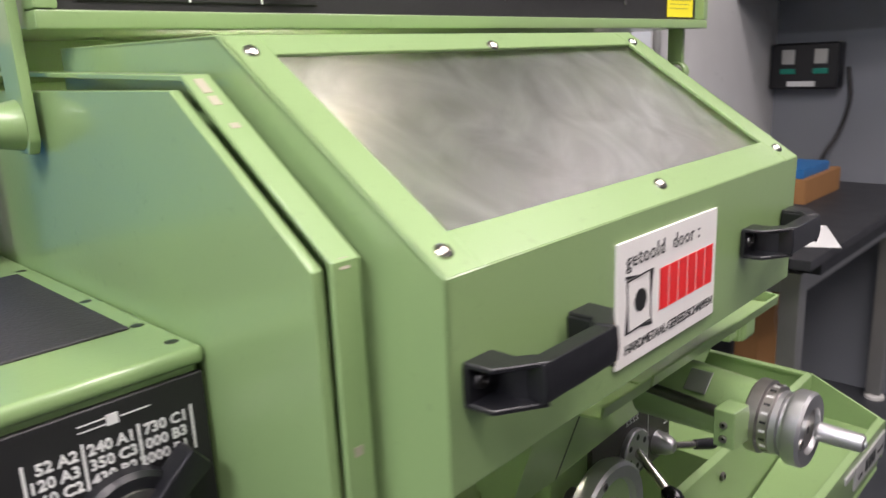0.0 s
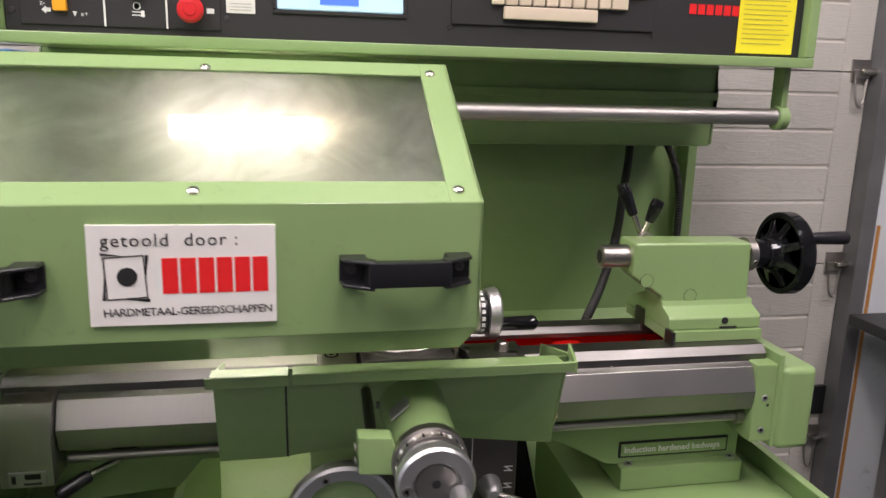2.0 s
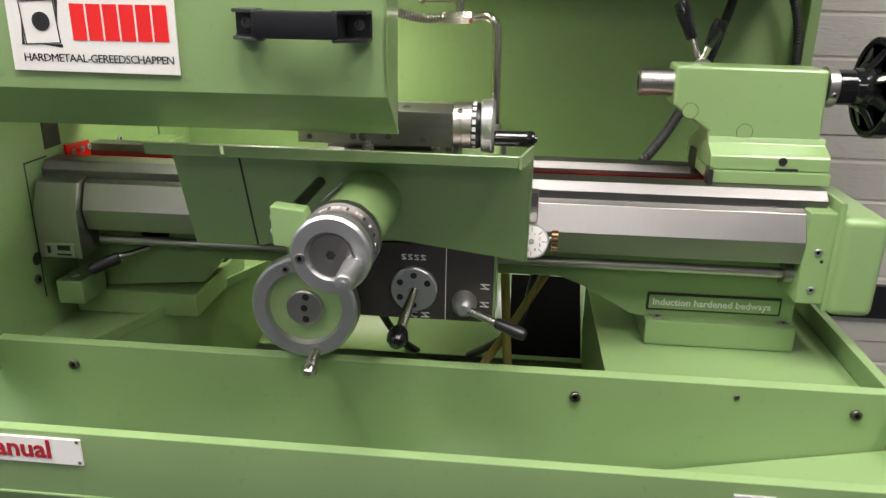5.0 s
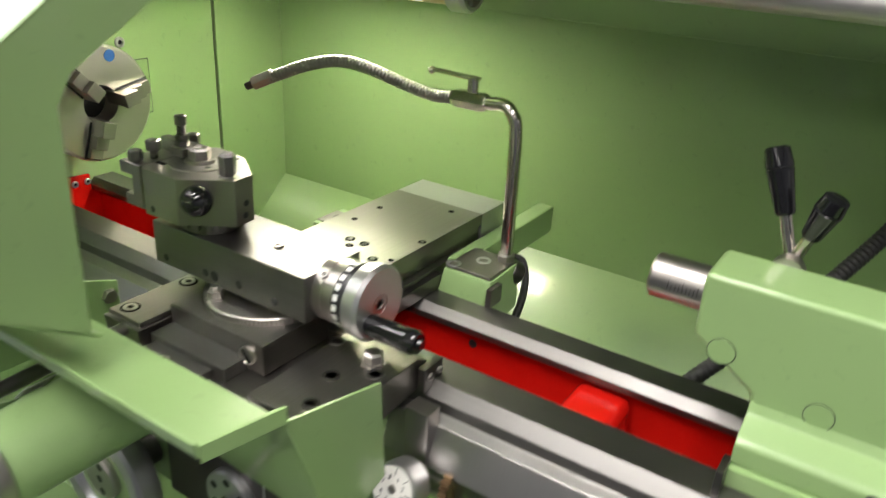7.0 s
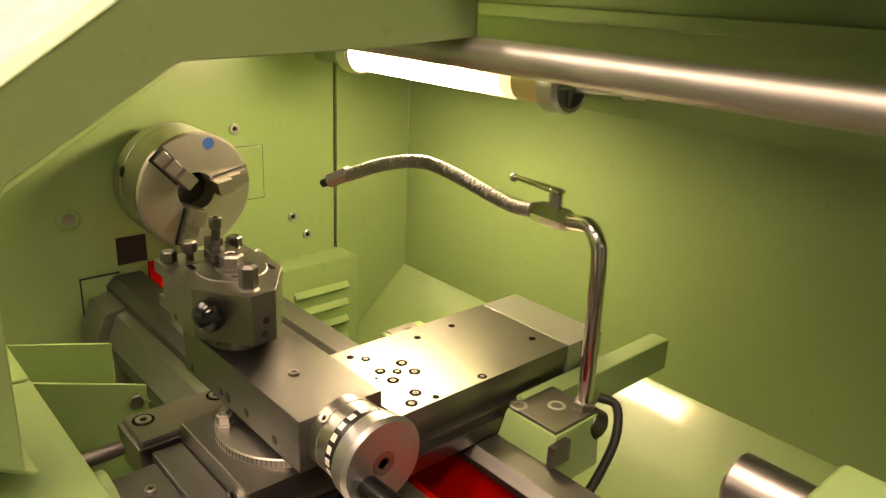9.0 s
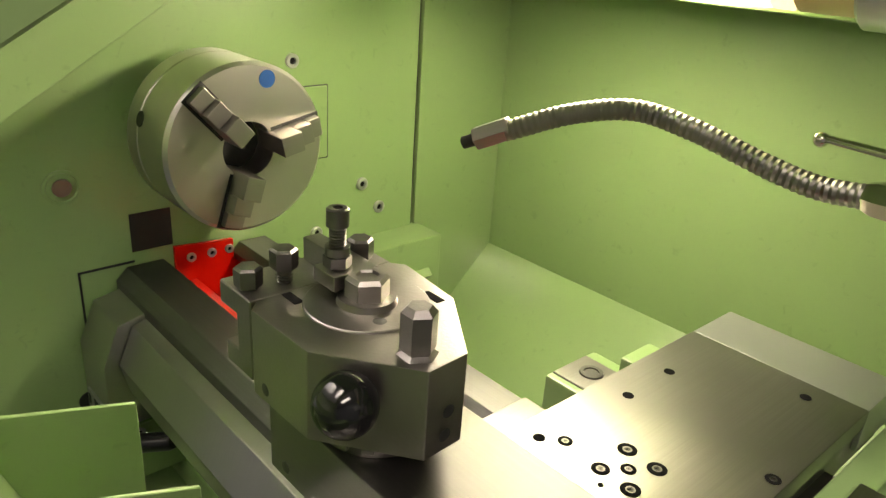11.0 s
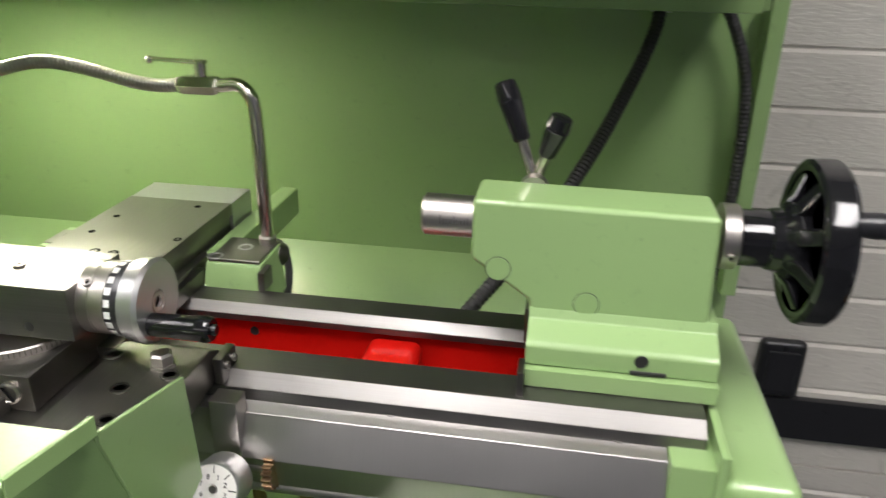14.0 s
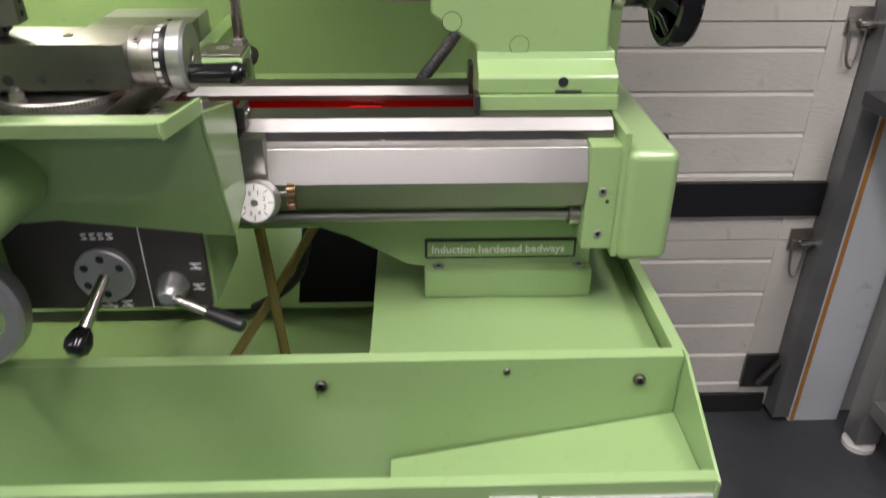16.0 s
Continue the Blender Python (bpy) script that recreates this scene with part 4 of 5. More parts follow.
part("logo_dot", turned([(0, 0.0105), (0.0005, 0.0105), (0.0005, 0)], (0.588, YS, 1.498), (0, -1, 0), 28), INK, st)

rail = thing("guard_rail", (1.0, 0.876, 1.66), "ground steel guard slide bar on green brackets", "slide bar")
part("bar", rod((0.29, 0.876, 1.662), (1.735, 0.876, 1.662), 0.0165, n=28), BARSTEEL, rail)
part("end_bracket", joined(box(1.725, 1.739, 0.862, 0.9, 1.66, 1.78, 0.003), turned([(0, 0.022), (0.003, 0.0245), (0.02, 0.0245), (0.023, 0.021), (0.023, 0)], (1.722, 0.876, 1.66), (1, 0, 0), 28)), GREEN, rail)
cap_screw((1.745, 0.876, 1.66), (1, 0, 0), 0.009, rail, ALU, 0.008)
part("end_bracket", joined(prism([(0.835, 1.8), (0.885, 1.8), (0.88, 1.65), (0.868, 1.635), (0.84, 1.635), (0.832, 1.65)], "x", 0.278, 0.29, 0.003), turned([(0, 0.026), (0.02, 0.022), (0.03, 0.016), (0.03, 0)], (0.278, 0.858, 1.665), (-1, 0, 0), 28)), GREEN, rail)
cap_screw((0.25, 0.858, 1.665), (-1, 0, 0), 0.01, rail, DARKSTEEL, 0.003)

# ---- control console ----
con = thing("control_console", (1.02, 0.95, 1.757), "green framed control console with dark panel over the lathe", "control console")
CX0, CX1, CB, CT = 0.297, 1.752, 1.757, 2.14
part("case", box(CX0 + 0.002, CX1 - 0.002, 0.845, 1.11, CB + 0.002, CT, 0.004), GREEN, con)
part("bottom_frame", box(CX0, CX1, 0.815, 0.847, CB, CB + 0.019, 0.003), GREEN, con)
part("top_frame", box(CX0, CX1, 0.815, 0.847, CT - 0.02, CT, 0.003), GREEN, con)
part("side_frame", box(CX0, CX0 + 0.024, 0.815, 0.847, CB + 0.0195, CT - 0.0205, 0.003), GREEN, con)
part("side_frame", box(CX1 - 0.021, CX1, 0.815, 0.847, CB + 0.0195, CT - 0.0205, 0.003), GREEN, con)
fp = part("front_panel", box(CX0 + 0.0245, CX1 - 0.0215, 0.836, 0.8455, CB + 0.0195, CT - 0.0205, 0.001, 1), PANEL, con, "dark grey instrument panel")
PY0 = 0.836


def key(x0, x1, z0, z1, mat, name="button", h=0.011):
    return part(name, box(x0, x1, PY0 - h, PY0 + 0.001, z0, z1, 0.002), mat, con)


part("sub_panel", box(0.345, 0.652, PY0 - 0.003, PY0 + 0.001, 1.787, 2.1, 0.001, 1), PANEL, con)
for x in (0.4715, 0.567):
    part("divider", box(x - 0.0015, x + 0.0015, PY0 - 0.0045, PY0 - 0.002, 1.787, 2.1, 0.0005, 1), PALEINK, con)
key(0.3955, 0.4165, 1.838, 1.858, REDKEY)
for x, z in ((0.4035, 1.879), (0.375, 1.848), (0.4325, 1.849), (0.4055, 1.8185)):
    key(x - 0.0105, x + 0.0105, z - 0.01, z + 0.01, AMBER)
key(0.497, 0.516, 1.868, 1.888, TEAL)
key(0.5265, 0.5455, 1.868, 1.888, TEAL)
key(0.51, 0.535, 1.834, 1.853, REDKEY)
key(0.39, 0.41, 1.915, 1.935, REDKEY, "knob", 0.016)
lb = part("label", box(0.493, 0.54, PY0 - 0.004, PY0 - 0.002, 1.905, 1.925, 0.0005, 1), WHITE, con)
part("label", box(0.579, 0.62, PY0 - 0.004, PY0 - 0.002, 1.9, 1.915, 0.0005, 1), WHITE, con)
part("key_tag", box(0.622, 0.633, PY0 - 0.006, PY0 - 0.002, 1.888, 1.93, 0.0005, 1), TEAL, con, "green tag")
part("key_switch", rod((0.606, PY0, 1.94), (0.606, PY0 - 0.03, 1.94), 0.02), BLACK, con)
bt = part("push_button", turned([(0, 0.018), (0.01, 0.018), (0.012, 0.0145), (0.022, 0.0145), (0.025, 0.012), (0.025, 0)], (0.604, PY0 - 0.002, 1.876), (0, -1, 0), 28), REDKEY, con)
part("collar", turned([(0, 0.019), (0.011, 0.0195), (0.011, 0.0155)], (0.604, PY0 - 0.002, 1.876), (0, -1, 0), 28), BLACK, con)
part("stop_button", turned([(0, 0.012), (0.018, 0.012), (0.02, 0.02), (0.028, 0.021), (0.033, 0.017), (0.034, 0.011), (0.033, 0.0105), (0.035, 0.009), (0.035, 0)], (0.6075, PY0 - 0.002, 1.817), (0, -1, 0), 36), REDKEY, con, "red mushroom stop button")
part("label", box(0.661, 0.708, PY0 - 0.0015, PY0 + 0.0005, 1.8165, 1.8405, 0.0005, 1), WHITE, con, "small white label")
for i in range(3):
    part("bar", box(0.667, 0.702, PY0 - 0.0022, PY0 - 0.0014, 1.821 + i * 0.005, 1.8222 + i * 0.005, 0), material("grey_print", (0.4, 0.4, 0.35), 0.6), con)
for pts in ([(0.377, 1.81), (0.384, 1.816), (0.384, 1.813), (0.391, 1.813), (0.391, 1.807), (0.384, 1.807), (0.384, 1.804)], [(0.371, 1.883), (0.378, 1.883), (0.3745, 1.891)], [(0.431, 1.868), (0.438, 1.872), (0.431, 1.876)], [(0.423, 1.809), (0.43, 1.809), (0.4265, 1.801)]):
    part("arrow", prism(pts, "y", PY0 - 0.0036, PY0 - 0.0026, 0), PALEINK, con)
part("axis_mark", letters("x+", 0.011, (0.435, PY0 - 0.0032, 1.802), depth=0.0003), PALEINK, con)
part("axis_mark", letters("x-", 0.011, (0.357, PY0 - 0.0032, 1.882), depth=0.0003), PALEINK, con)
part("axis_mark", letters("z-", 0.011, (0.375, PY0 - 0.0032, 1.817), depth=0.0003), PALEINK, con)
part("axis_mark", letters("z+", 0.011, (0.43, PY0 - 0.0032, 1.88), depth=0.0003), PALEINK, con)
part("symbol", joined(turned([(0, 0.006), (0.0006, 0.006), (0.0006, 0.005), (0, 0.005)], (0.521, PY0 - 0.003, 1.821), (0, -1, 0), 20), box(0.513, 0.527, PY0 - 0.0036, PY0 - 0.0026, 1.806, 1.8075, 0), box(0.513, 0.527, PY0 - 0.0036, PY0 - 0.0026, 1.811, 1.8125, 0), box(0.527, 0.5325, PY0 - 0.0036, PY0 - 0.0026, 1.8045, 1.814, 0)), PALEINK, con)
part("symbol", joined(box(0.63, 0.642, PY0 - 0.0036, PY0 - 0.0026, 1.814, 1.822, 0), box(0.627, 0.64, PY0 - 0.0036, PY0 - 0.0026, 1.868, 1.873, 0)), PALEINK, con)
scr = part("screen", box(0.744, 0.957, PY0 - 0.004, PY0 + 0.001, 1.826, 1.985, 0.006, 3), SCREENPALE, con, "pale lit screen with a blue text window")
part("text_window", box(0.783, 0.925, PY0 - 0.0052, PY0 - 0.0035, 1.853, 1.955, 0.0), SCREENBLUE, scr)
part("text_window", box(0.815, 0.88, PY0 - 0.0052, PY0 - 0.0035, 1.836, 1.847, 0.0), SCREENBLUE, scr)
for i, w in enumerate((0.085, 0.112, 0.112, 0.045, 0.075, 0.1, 0.055)):
    z = 1.944 - i * 0.0135
    part("text_bar", box(0.808, 0.808 + w, PY0 - 0.0058, PY0 - 0.0048, z - 0.002, z + 0.002, 0), SCREENPALE, scr)
    part("text_bar", box(0.79, 0.796, PY0 - 0.0058, PY0 - 0.0048, z - 0.002, z + 0.002, 0), SCREENPALE, scr)
part("bezel", joined(box(0.737, 0.964, PY0 - 0.003, PY0 + 0.0005, 1.819, 1.8255, 0.001, 1), box(0.9575, 0.964, PY0 - 0.003, PY0 + 0.0005, 1.826, 1.99, 0.001, 1), box(0.737, 0.7435, PY0 - 0.003, PY0 + 0.0005, 1.826, 1.99, 0.001, 1)), PANEL, con)
kb = part("keyboard", box(1.042, 1.423, PY0 - 0.004, PY0 + 0.001, 1.813, 1.99, 0.003), PANEL, con, "keyboard with ivory keys")
for row, (n, x0, z) in enumerate(((11, 1.082, 1.936), (10, 1.094, 1.911), (9, 1.098, 1.885), (9, 1.113, 1.86))):
    for i in range(n):
        x = x0 + i * 0.0248
        part("key", box(x, x + 0.022, PY0 - 0.013, PY0 - 0.003, z - 0.011, z + 0.011, 0.0025), IVORY, kb)
    x = x0 + n * 0.0248
    part("key", box(x, x + 0.031, PY0 - 0.013, PY0 - 0.003, z - 0.011, z + 0.011, 0.0025), IVORY, kb)
part("space_key", box(1.135, 1.31, PY0 - 0.013, PY0 - 0.003, 1.825, 1.847, 0.0025), IVORY, kb)
part("orange_key", box(1.372, 1.406, PY0 - 0.011, PY0 - 0.003, 1.872, 1.893, 0.002), AMBER, kb, "orange key")
for x in (1.041, 1.423, 0.333, 0.661):
    part("panel_screw", turned([(0, 0.005), (0.002, 0.004), (0.002, 0)], (x, PY0, 1.808), (0, -1, 0), 12), DARKSTEEL, con)
part("logo", joined(box(1.498, 1.53, PY0 - 0.001, PY0 + 0.0005, 1.88, 2.0, 0), box(1.53, 1.6, PY0 - 0.001, PY0 + 0.0005, 1.91, 1.945, 0), box(1.6, 1.63, PY0 - 0.001, PY0 + 0.0005, 1.88, 1.96, 0)), REDINK, con, "red block logo")
for i in range(6):
    part("bar", box(1.4935 + i * 0.0175, 1.507 + i * 0.0175, PY0 - 0.001, PY0 + 0.0005, 1.849, 1.867, 0), REDINK, con)
note = tagged(part("notice", box(1.595, 1.713, PY0 - 0.0025, PY0 - 0.0008, 1.782, 1.945, 0.0003, 1), YELLOW, con), "")
part("lettering", letters("Let op !", 0.016, (1.633, PY0 - 0.0027, 1.921), depth=0.0002, bold=0.0004), INK, note)
PRINT = material("faded_print", (0.45, 0.4, 0.05), 0.6)
for i in range(13):
    part("text_bar", box(1.604, 1.703 - (i * 7 % 5) * 0.004, PY0 - 0.0031, PY0 - 0.0023, 1.905 - i * 0.0088, 1.9068 - i * 0.0088, 0), PRINT, note)
part("tie", box(0.35, 1.72, 1.1, 1.352, 1.778, 1.9, 0.002), GREEN, con, "green casing joining the console to the hood")

# ---- carriage ----
car = thing("carriage", (0.95, 0.75, 1.05), "lathe carriage with green apron and steel saddle", "carriage")
part("saddle", joined(prism([(0.535, 1.272), (0.69, 1.272), (0.71, 1.262), (0.71, 1.243), (0.69, 1.232), (0.545, 1.22)], "x", 1.04, 1.136, 0.002), prism([(0.545, 1.27), (0.69, 1.27), (0.71, 1.262), (0.71, 1.243), (0.69, 1.232), (0.55, 1.22)], "x", 0.795, 0.8585, 0.002), prism([(0.52, 1.249), (0.69, 1.249), (0.69, 1.232), (0.545, 1.22)], "x", 0.8585, 1.04, 0.001), prism([(0.79, 1.243), (0.79, 1.268), (0.98, 1.268), (0.98, 1.243)], "x", 0.85, 1.02, 0.002)), STEEL_Y, car, "ground steel saddle")
for x, y in ((1.044, 0.665), (1.084, 0.61), (1.1, 0.562), (1.118, 0.64)):
    part("screw", turned([(0, 0.0095), (0.0012, 0.009), (0.0012, 0.006), (-0.001, 0.0055), (-0.001, 0)], (x, y, 1.272), (0, 0, 1), 18), DARKSTEEL, car)
part("bolt", joined(turned([(0, 0.0135), (0.003, 0.0135), (0.003, 0.0115), (0.013, 0.0115), (0.015, 0.009), (0.015, 0)], (1.103, 0.655, 1.272), (0, 0, 1), 6)), STEEL, car)
part("wiper", box(1.1365, 1.147, 0.69, 0.725, 1.232, 1.262, 0.0015), DARKSTEEL, car)
for y in (0.7, 0.717):
    cap_screw((1.147, y, 1.25), (1, 0, 0), 0.0045, car, STEEL, 0.003)
part("saddle_mark", turned([(0, 0.005), (0.0006, 0)], (1.1362, 0.61, 1.25), (1, 0, 0), 12), INK, car)
cs = part("cross_slide", joined(box(0.86, 1.0085, 0.588, 1.09, 1.25, 1.288, 0.0015), ), STEEL_Y, car, "ground steel cross slide")
part("slide_cover", box(0.864, 0.984, 0.556, 0.5872, 1.2495, 1.266, 0.001), STEEL_X, car)
part("slide_cover", box(0.874, 0.966, 0.495, 0.5555, 1.2495, 1.2595, 0.001), STEEL_X, car)
cap_screw((0.914, 0.535, 1.2595), (0, 0, 1), 0.006, car, STEEL, 0.004)
part("slide_rail", box(0.8, 0.856, 0.55, 0.668, 1.2705, 1.277, 0.001), STEEL_Y, car)
for x, y in ((0.8175, 0.566), (0.8165, 0.649)):
    part("counterbore", turned([(0, 0.0115), (0.0004, 0.0115), (0.0004, 0)], (x, y, 1.277), (0, 0, 1), 20), HOLE, car)
    cap_screw((x, y, 1.2773), (0, 0, 1), 0.0085, car, STEEL, 0.0012)
part("tool_plate", box(0.857, 1.013, 0.755, 1.027, 1.2885, 1.306, 0.001), STEEL_Y, car, "ground steel rear tool plate with bolt holes")
part("end_plate", box(0.857, 1.013, 1.0275, 1.095, 1.266, 1.3055, 0.001), ALU, car, "pale end plate of the slide")
for x, y, r in ((0.884, 0.945, 0.0045), (0.973, 1.003, 0.0045), (0.884, 0.887, 0.0045), (0.924, 0.83, 0.007), (0.925, 0.798, 0.0065), (0.937, 0.813, 0.0055), (0.949, 0.829, 0.007), (0.95, 0.797, 0.007), (0.986, 0.8, 0.007), (1.006, 0.812, 0.004), (1.0, 0.783, 0.007), (1.004, 0.884, 0.0055), (0.891, 0.802, 0.0055), (0.877, 0.79, 0.0045), (0.935, 0.785, 0.002)):
    h = part("bolt_hole", turned([(0, r), (0.0004, r), (0.0004, 0)], (x, y, 1.306), (0, 0, 1), 18), HOLE, cs)
    if r > 0.005:
        part("socket_screw", turned([(0, r * 0.5), (0.0002, r * 0.48), (0.0002, r * 0.33), (0, r * 0.32)], (x, y, 1.3064), (0, 0, 1), 14), DARKSTEEL, cs)
part("gib_screw", turned([(0, 0.011), (0.004, 0.011), (0.005, 0.009), (0.003, 0.008), (0.003, 0)], (0.987, 0.588, 1.27), (0.1, -1, 0), 20), STEEL, car)
part("screw_slot", spun(box(0.978, 0.996, 0.5825, 0.5845, 1.2692, 1.2708, 0), 55, "Y", (0.987, 0.584, 1.27)), HOLE, car)
part("rear_block", prism([(0.8925, 1.2), (0.888, 1.243), (0.9, 1.272), (0.975, 1.274), (0.985, 1.2)], "x", 1.03, 1.106, 0.004), GREEN, car)
part("block_top", box(1.034, 1.103, 0.902, 0.976, 1.2715, 1.276, 0.0008, 1), STEEL_Y, car)
for x, y in ((1.067, 0.945), (1.04, 0.91)):
    part("screw", turned([(0, 0.011), (0.0015, 0.0105), (0.0015, 0.007), (0.0005, 0.0065), (0.0005, 0)], (x, y, 1.275), (0, 0, 1), 18), ALU, car)
part("rear_block", box(0.795, 0.85, 0.895, 0.965, 1.2, 1.276, 0.003), GREEN, car)
part("screw", turned([(0, 0.011), (0.0015, 0.0105), (0.0015, 0.007), (0.0005, 0.0065), (0.0005, 0)], (0.82, 0.929, 1.2775), (0, 0, 1), 18), DARKSTEEL, car)
part("block_top", box(0.797, 0.848, 0.903, 0.95, 1.274, 1.2775, 0.0008, 1), STEEL_Y, car)
part("rear_lug", box(0.83, 0.858, 0.955, 1.0, 1.27, 1.29, 0.003), GREEN, car)
part("taper_arm", box(1.016, 1.045, 0.93, 1.215, 1.225, 1.272, 0.004), GREEN, car, "green arm behind the slide")
part("wiper", box(1.1065, 1.115, 0.885, 0.915, 1.2415, 1.268, 0.0015), DARKSTEEL, car)
part("saddle_wing", box(0.796, 0.857, 0.711, 0.87, 1.2425, 1.264, 0.002), STEEL_Y, car)
part("saddle_bridge", box(0.86, 1.03, 0.69, 0.9, 1.2415, 1.2625, 0.002), DARKSTEEL, car)
part("cable", pipe([(1.045, 1.06, 1.235), (1.066, 1.07, 1.228), (1.084, 1.05, 1.2), (1.094, 1.01, 1.17), (1.1, 0.96, 1.14)], 0.006, 10, 10), RUBBER, car)

face_ = prism([(0.65, 1.163), (0.745, 1.163), (0.749, 1.166), (0.962, 1.186), (1.152, 1.158), (1.152, 1.325), (0.65, 1.325)], "y", 0, 0.004, 0)
for v in face_.verts:
    v.co.y += 0.475 + (1.325 - v.co.z) * 0.36
ap = part("splash_cover", joined(face_, sheet([(0.479, 1.3265), (0.42, 1.331), (0.405, 1.333), (0.403, 1.346)], "x", 0.65, 0.752, 0.004), sheet([(0.479, 1.3265), (0.42, 1.331), (0.405, 1.333), (0.403, 1.346)], "x", 0.757, 1.136, 0.004)), GREEN, car, "green splash cover over the apron")
part("cover_end", prism([(0.476, 1.33), (0.6, 1.3), (0.61, 1.18), (0.535, 1.158), (0.476, 1.32)], "x", 1.1525, 1.1565, 0.0006, 1), GREEN, car)
part("gusset", prism([(1.136, 0.404), (1.1525, 0.476), (1.1565, 0.476), (1.14, 0.402)], "z", 1.328, 1.345, 0.0006, 1), GREEN, car)
part("cover_flange", prism([(0.478, 1.325), (0.59, 1.294), (0.59, 1.17), (0.536, 1.163)], "x", 0.652, 0.656, 0.0006, 1), GREEN, car)
fl = part("cover_flange", prism([(0.478, 1.322), (0.594, 1.28), (0.594, 1.15), (0.536, 1.163)], "x", 0.7495, 0.7535, 0.0006, 1), GREEN, car)
part("flange_nut", turned([(0, 0.0095), (0.005, 0.0095), (0.006, 0.008), (0.006, 0)], (0.7535, 0.58, 1.265), (1, 0, 0), 6), STEEL, fl)
gap_ = box(0.7455, 0.7485, -0.0004, 0.001, 1.164, 1.322, 0)
for v in gap_.verts:
    v.co.y += 0.475 + (1.325 - v.co.z) * 0.36
part("cover_gap", gap_, INK, ap)
part("apron_plate", box(0.87, 1.108, 0.556, 0.565, 1.045, 1.17, 0.001), APRON, car, "dark apron plate with white pictograms")
part("apron_box", box(0.78, 1.112, 0.565, 0.7, 1.04, 1.215, 0.004), GREEN, car)
part("apron_line", box(1.0335, 1.0347, 0.5553, 0.5565, 1.045, 1.165, 0), PALEINK, car)
for x, z, w in ((0.965, 1.148, 0.007), (0.975, 1.148, 0.007), (0.985, 1.148, 0.007), (0.995, 1.148, 0.008), (1.088, 1.105, 0.014), (1.088, 1.075, 0.014), (0.97, 1.052, 0.02), (0.995, 1.052, 0.014)):
    part("pictogram", joined(box(x, x + w, 0.5553, 0.5565, z - 0.004, z - 0.0025, 0), spun(box(x, x + w, 0.5553, 0.5565, z - 0.0008, z + 0.0008, 0), 40, "Y", (x + w / 2, 0.556, z)), box(x, x + w, 0.5553, 0.5565, z + 0.003, z + 0.0045, 0)), PALEINK, car)
dk = part("feed_disc", turned([(0, 0.0365), (0.008, 0.0365), (0.01, 0.0345), (0.01, 0)], (0.985, 0.556, 1.097), (0, -1, 0), 40), ALU, car, "cast aluminium feed selector disc")
for k in range(5):
    a = math.tau * (k / 6 + 0.0) + 0.52
    part("disc_hole", turned([(0, 0.0052), (0.0006, 0)], (0.985 + 0.0245 * math.cos(a), 0.5458, 1.097 + 0.0245 * math.sin(a)), (0, -1, 0), 14), INK, dk)
part("feed_lever", rod((0.985, 0.548, 1.097), (0.973, 0.487, 1.056), 0.0075), CHROME, car)
part("lever_ball", turned([(0, 0.008), (0.006, 0.0125), (0.018, 0.0165), (0.028, 0.0145), (0.034, 0.008), (0.035, 0)], (0.9735, 0.492, 1.059), (-0.15, -0.8, -0.52), 22), GLOSSBLACK, car, "black ball grip")
part("engage_boss", turned([(0, 0.02), (0.02, 0.017), (0.03, 0.012), (0.033, 0.008), (0.033, 0)], (1.064, 0.556, 1.078), (0, -1, 0), 28), ALU, car)
part("engage_lever", rod((1.064, 0.532, 1.078), (1.12, 0.512, 1.064), 0.0065), CHROME, car)
part("engage_grip", turned([(0, 0.007), (0.003, 0.0088), (0.04, 0.0098), (0.048, 0.0085), (0.05, 0.006), (0.05, 0)], (1.114, 0.514, 1.0655), (0.056, -0.02, -0.014), 18), BLACK, car)
bw = part("carriage_wheel", turned([(0, 0.028), (0.0, 0.054), (-0.006, 0.056), (-0.012, 0.06), (-0.014, 0.078), (-0.004, 0.0825), (0.012, 0.0815), (0.016, 0.077), (0.015, 0.06), (0.006, 0.056), (0.004, 0.0), ], (0.826, 0.506, 1.081), (0, -1, 0), 56), ALU, car, "aluminium carriage hand wheel")
part("wheel_web", turned([(0, 0.056), (0.003, 0.056), (0.003, 0)], (0.826, 0.503, 1.081), (0, -1, 0), 48), GREEN, bw, "green painted wheel web")
part("wheel_hub", turned([(0, 0.028), (0.006, 0.028), (0.008, 0.026), (0.008, 0)], (0.826, 0.5, 1.081), (0, -1, 0), 32), STEEL, bw)
for dx, dz in ((0.0, 0.0), (0.003, 0.018), (0.002, -0.018)):
    part("hub_hole", turned([(0, 0.0055), (0.0004, 0)], (0.826 + dx, 0.4918, 1.081 + dz), (0, -1, 0), 12), INK, bw)
cap_screw((0.801, 0.491, 1.143), (0, -1, 0), 0.0065, bw, CHROME, 0.002)
part("wheel_handle", turned([(0, 0.007), (0.004, 0.0085), (0.02, 0.008), (0.026, 0.01), (0.034, 0.0125), (0.042, 0.0115), (0.047, 0.006), (0.047, 0)], (0.842, 0.492, 1.013), (-0.12, -0.8, -0.6), 20), CHROME, car, "steel spinner handle")
part("wheel_shaft", rod((0.826, 0.57, 1.081), (0.826, 0.5, 1.081), 0.02), DARKSTEEL, car)
cyl_ = part("feed_housing", turned([(0, 0.0475), (0.152, 0.0415), (0.152, 0.03)], (0.926, 0.4975, 1.2533), (0.0, -1, -0.02), 48), GREEN, car, "green feed screw housing")
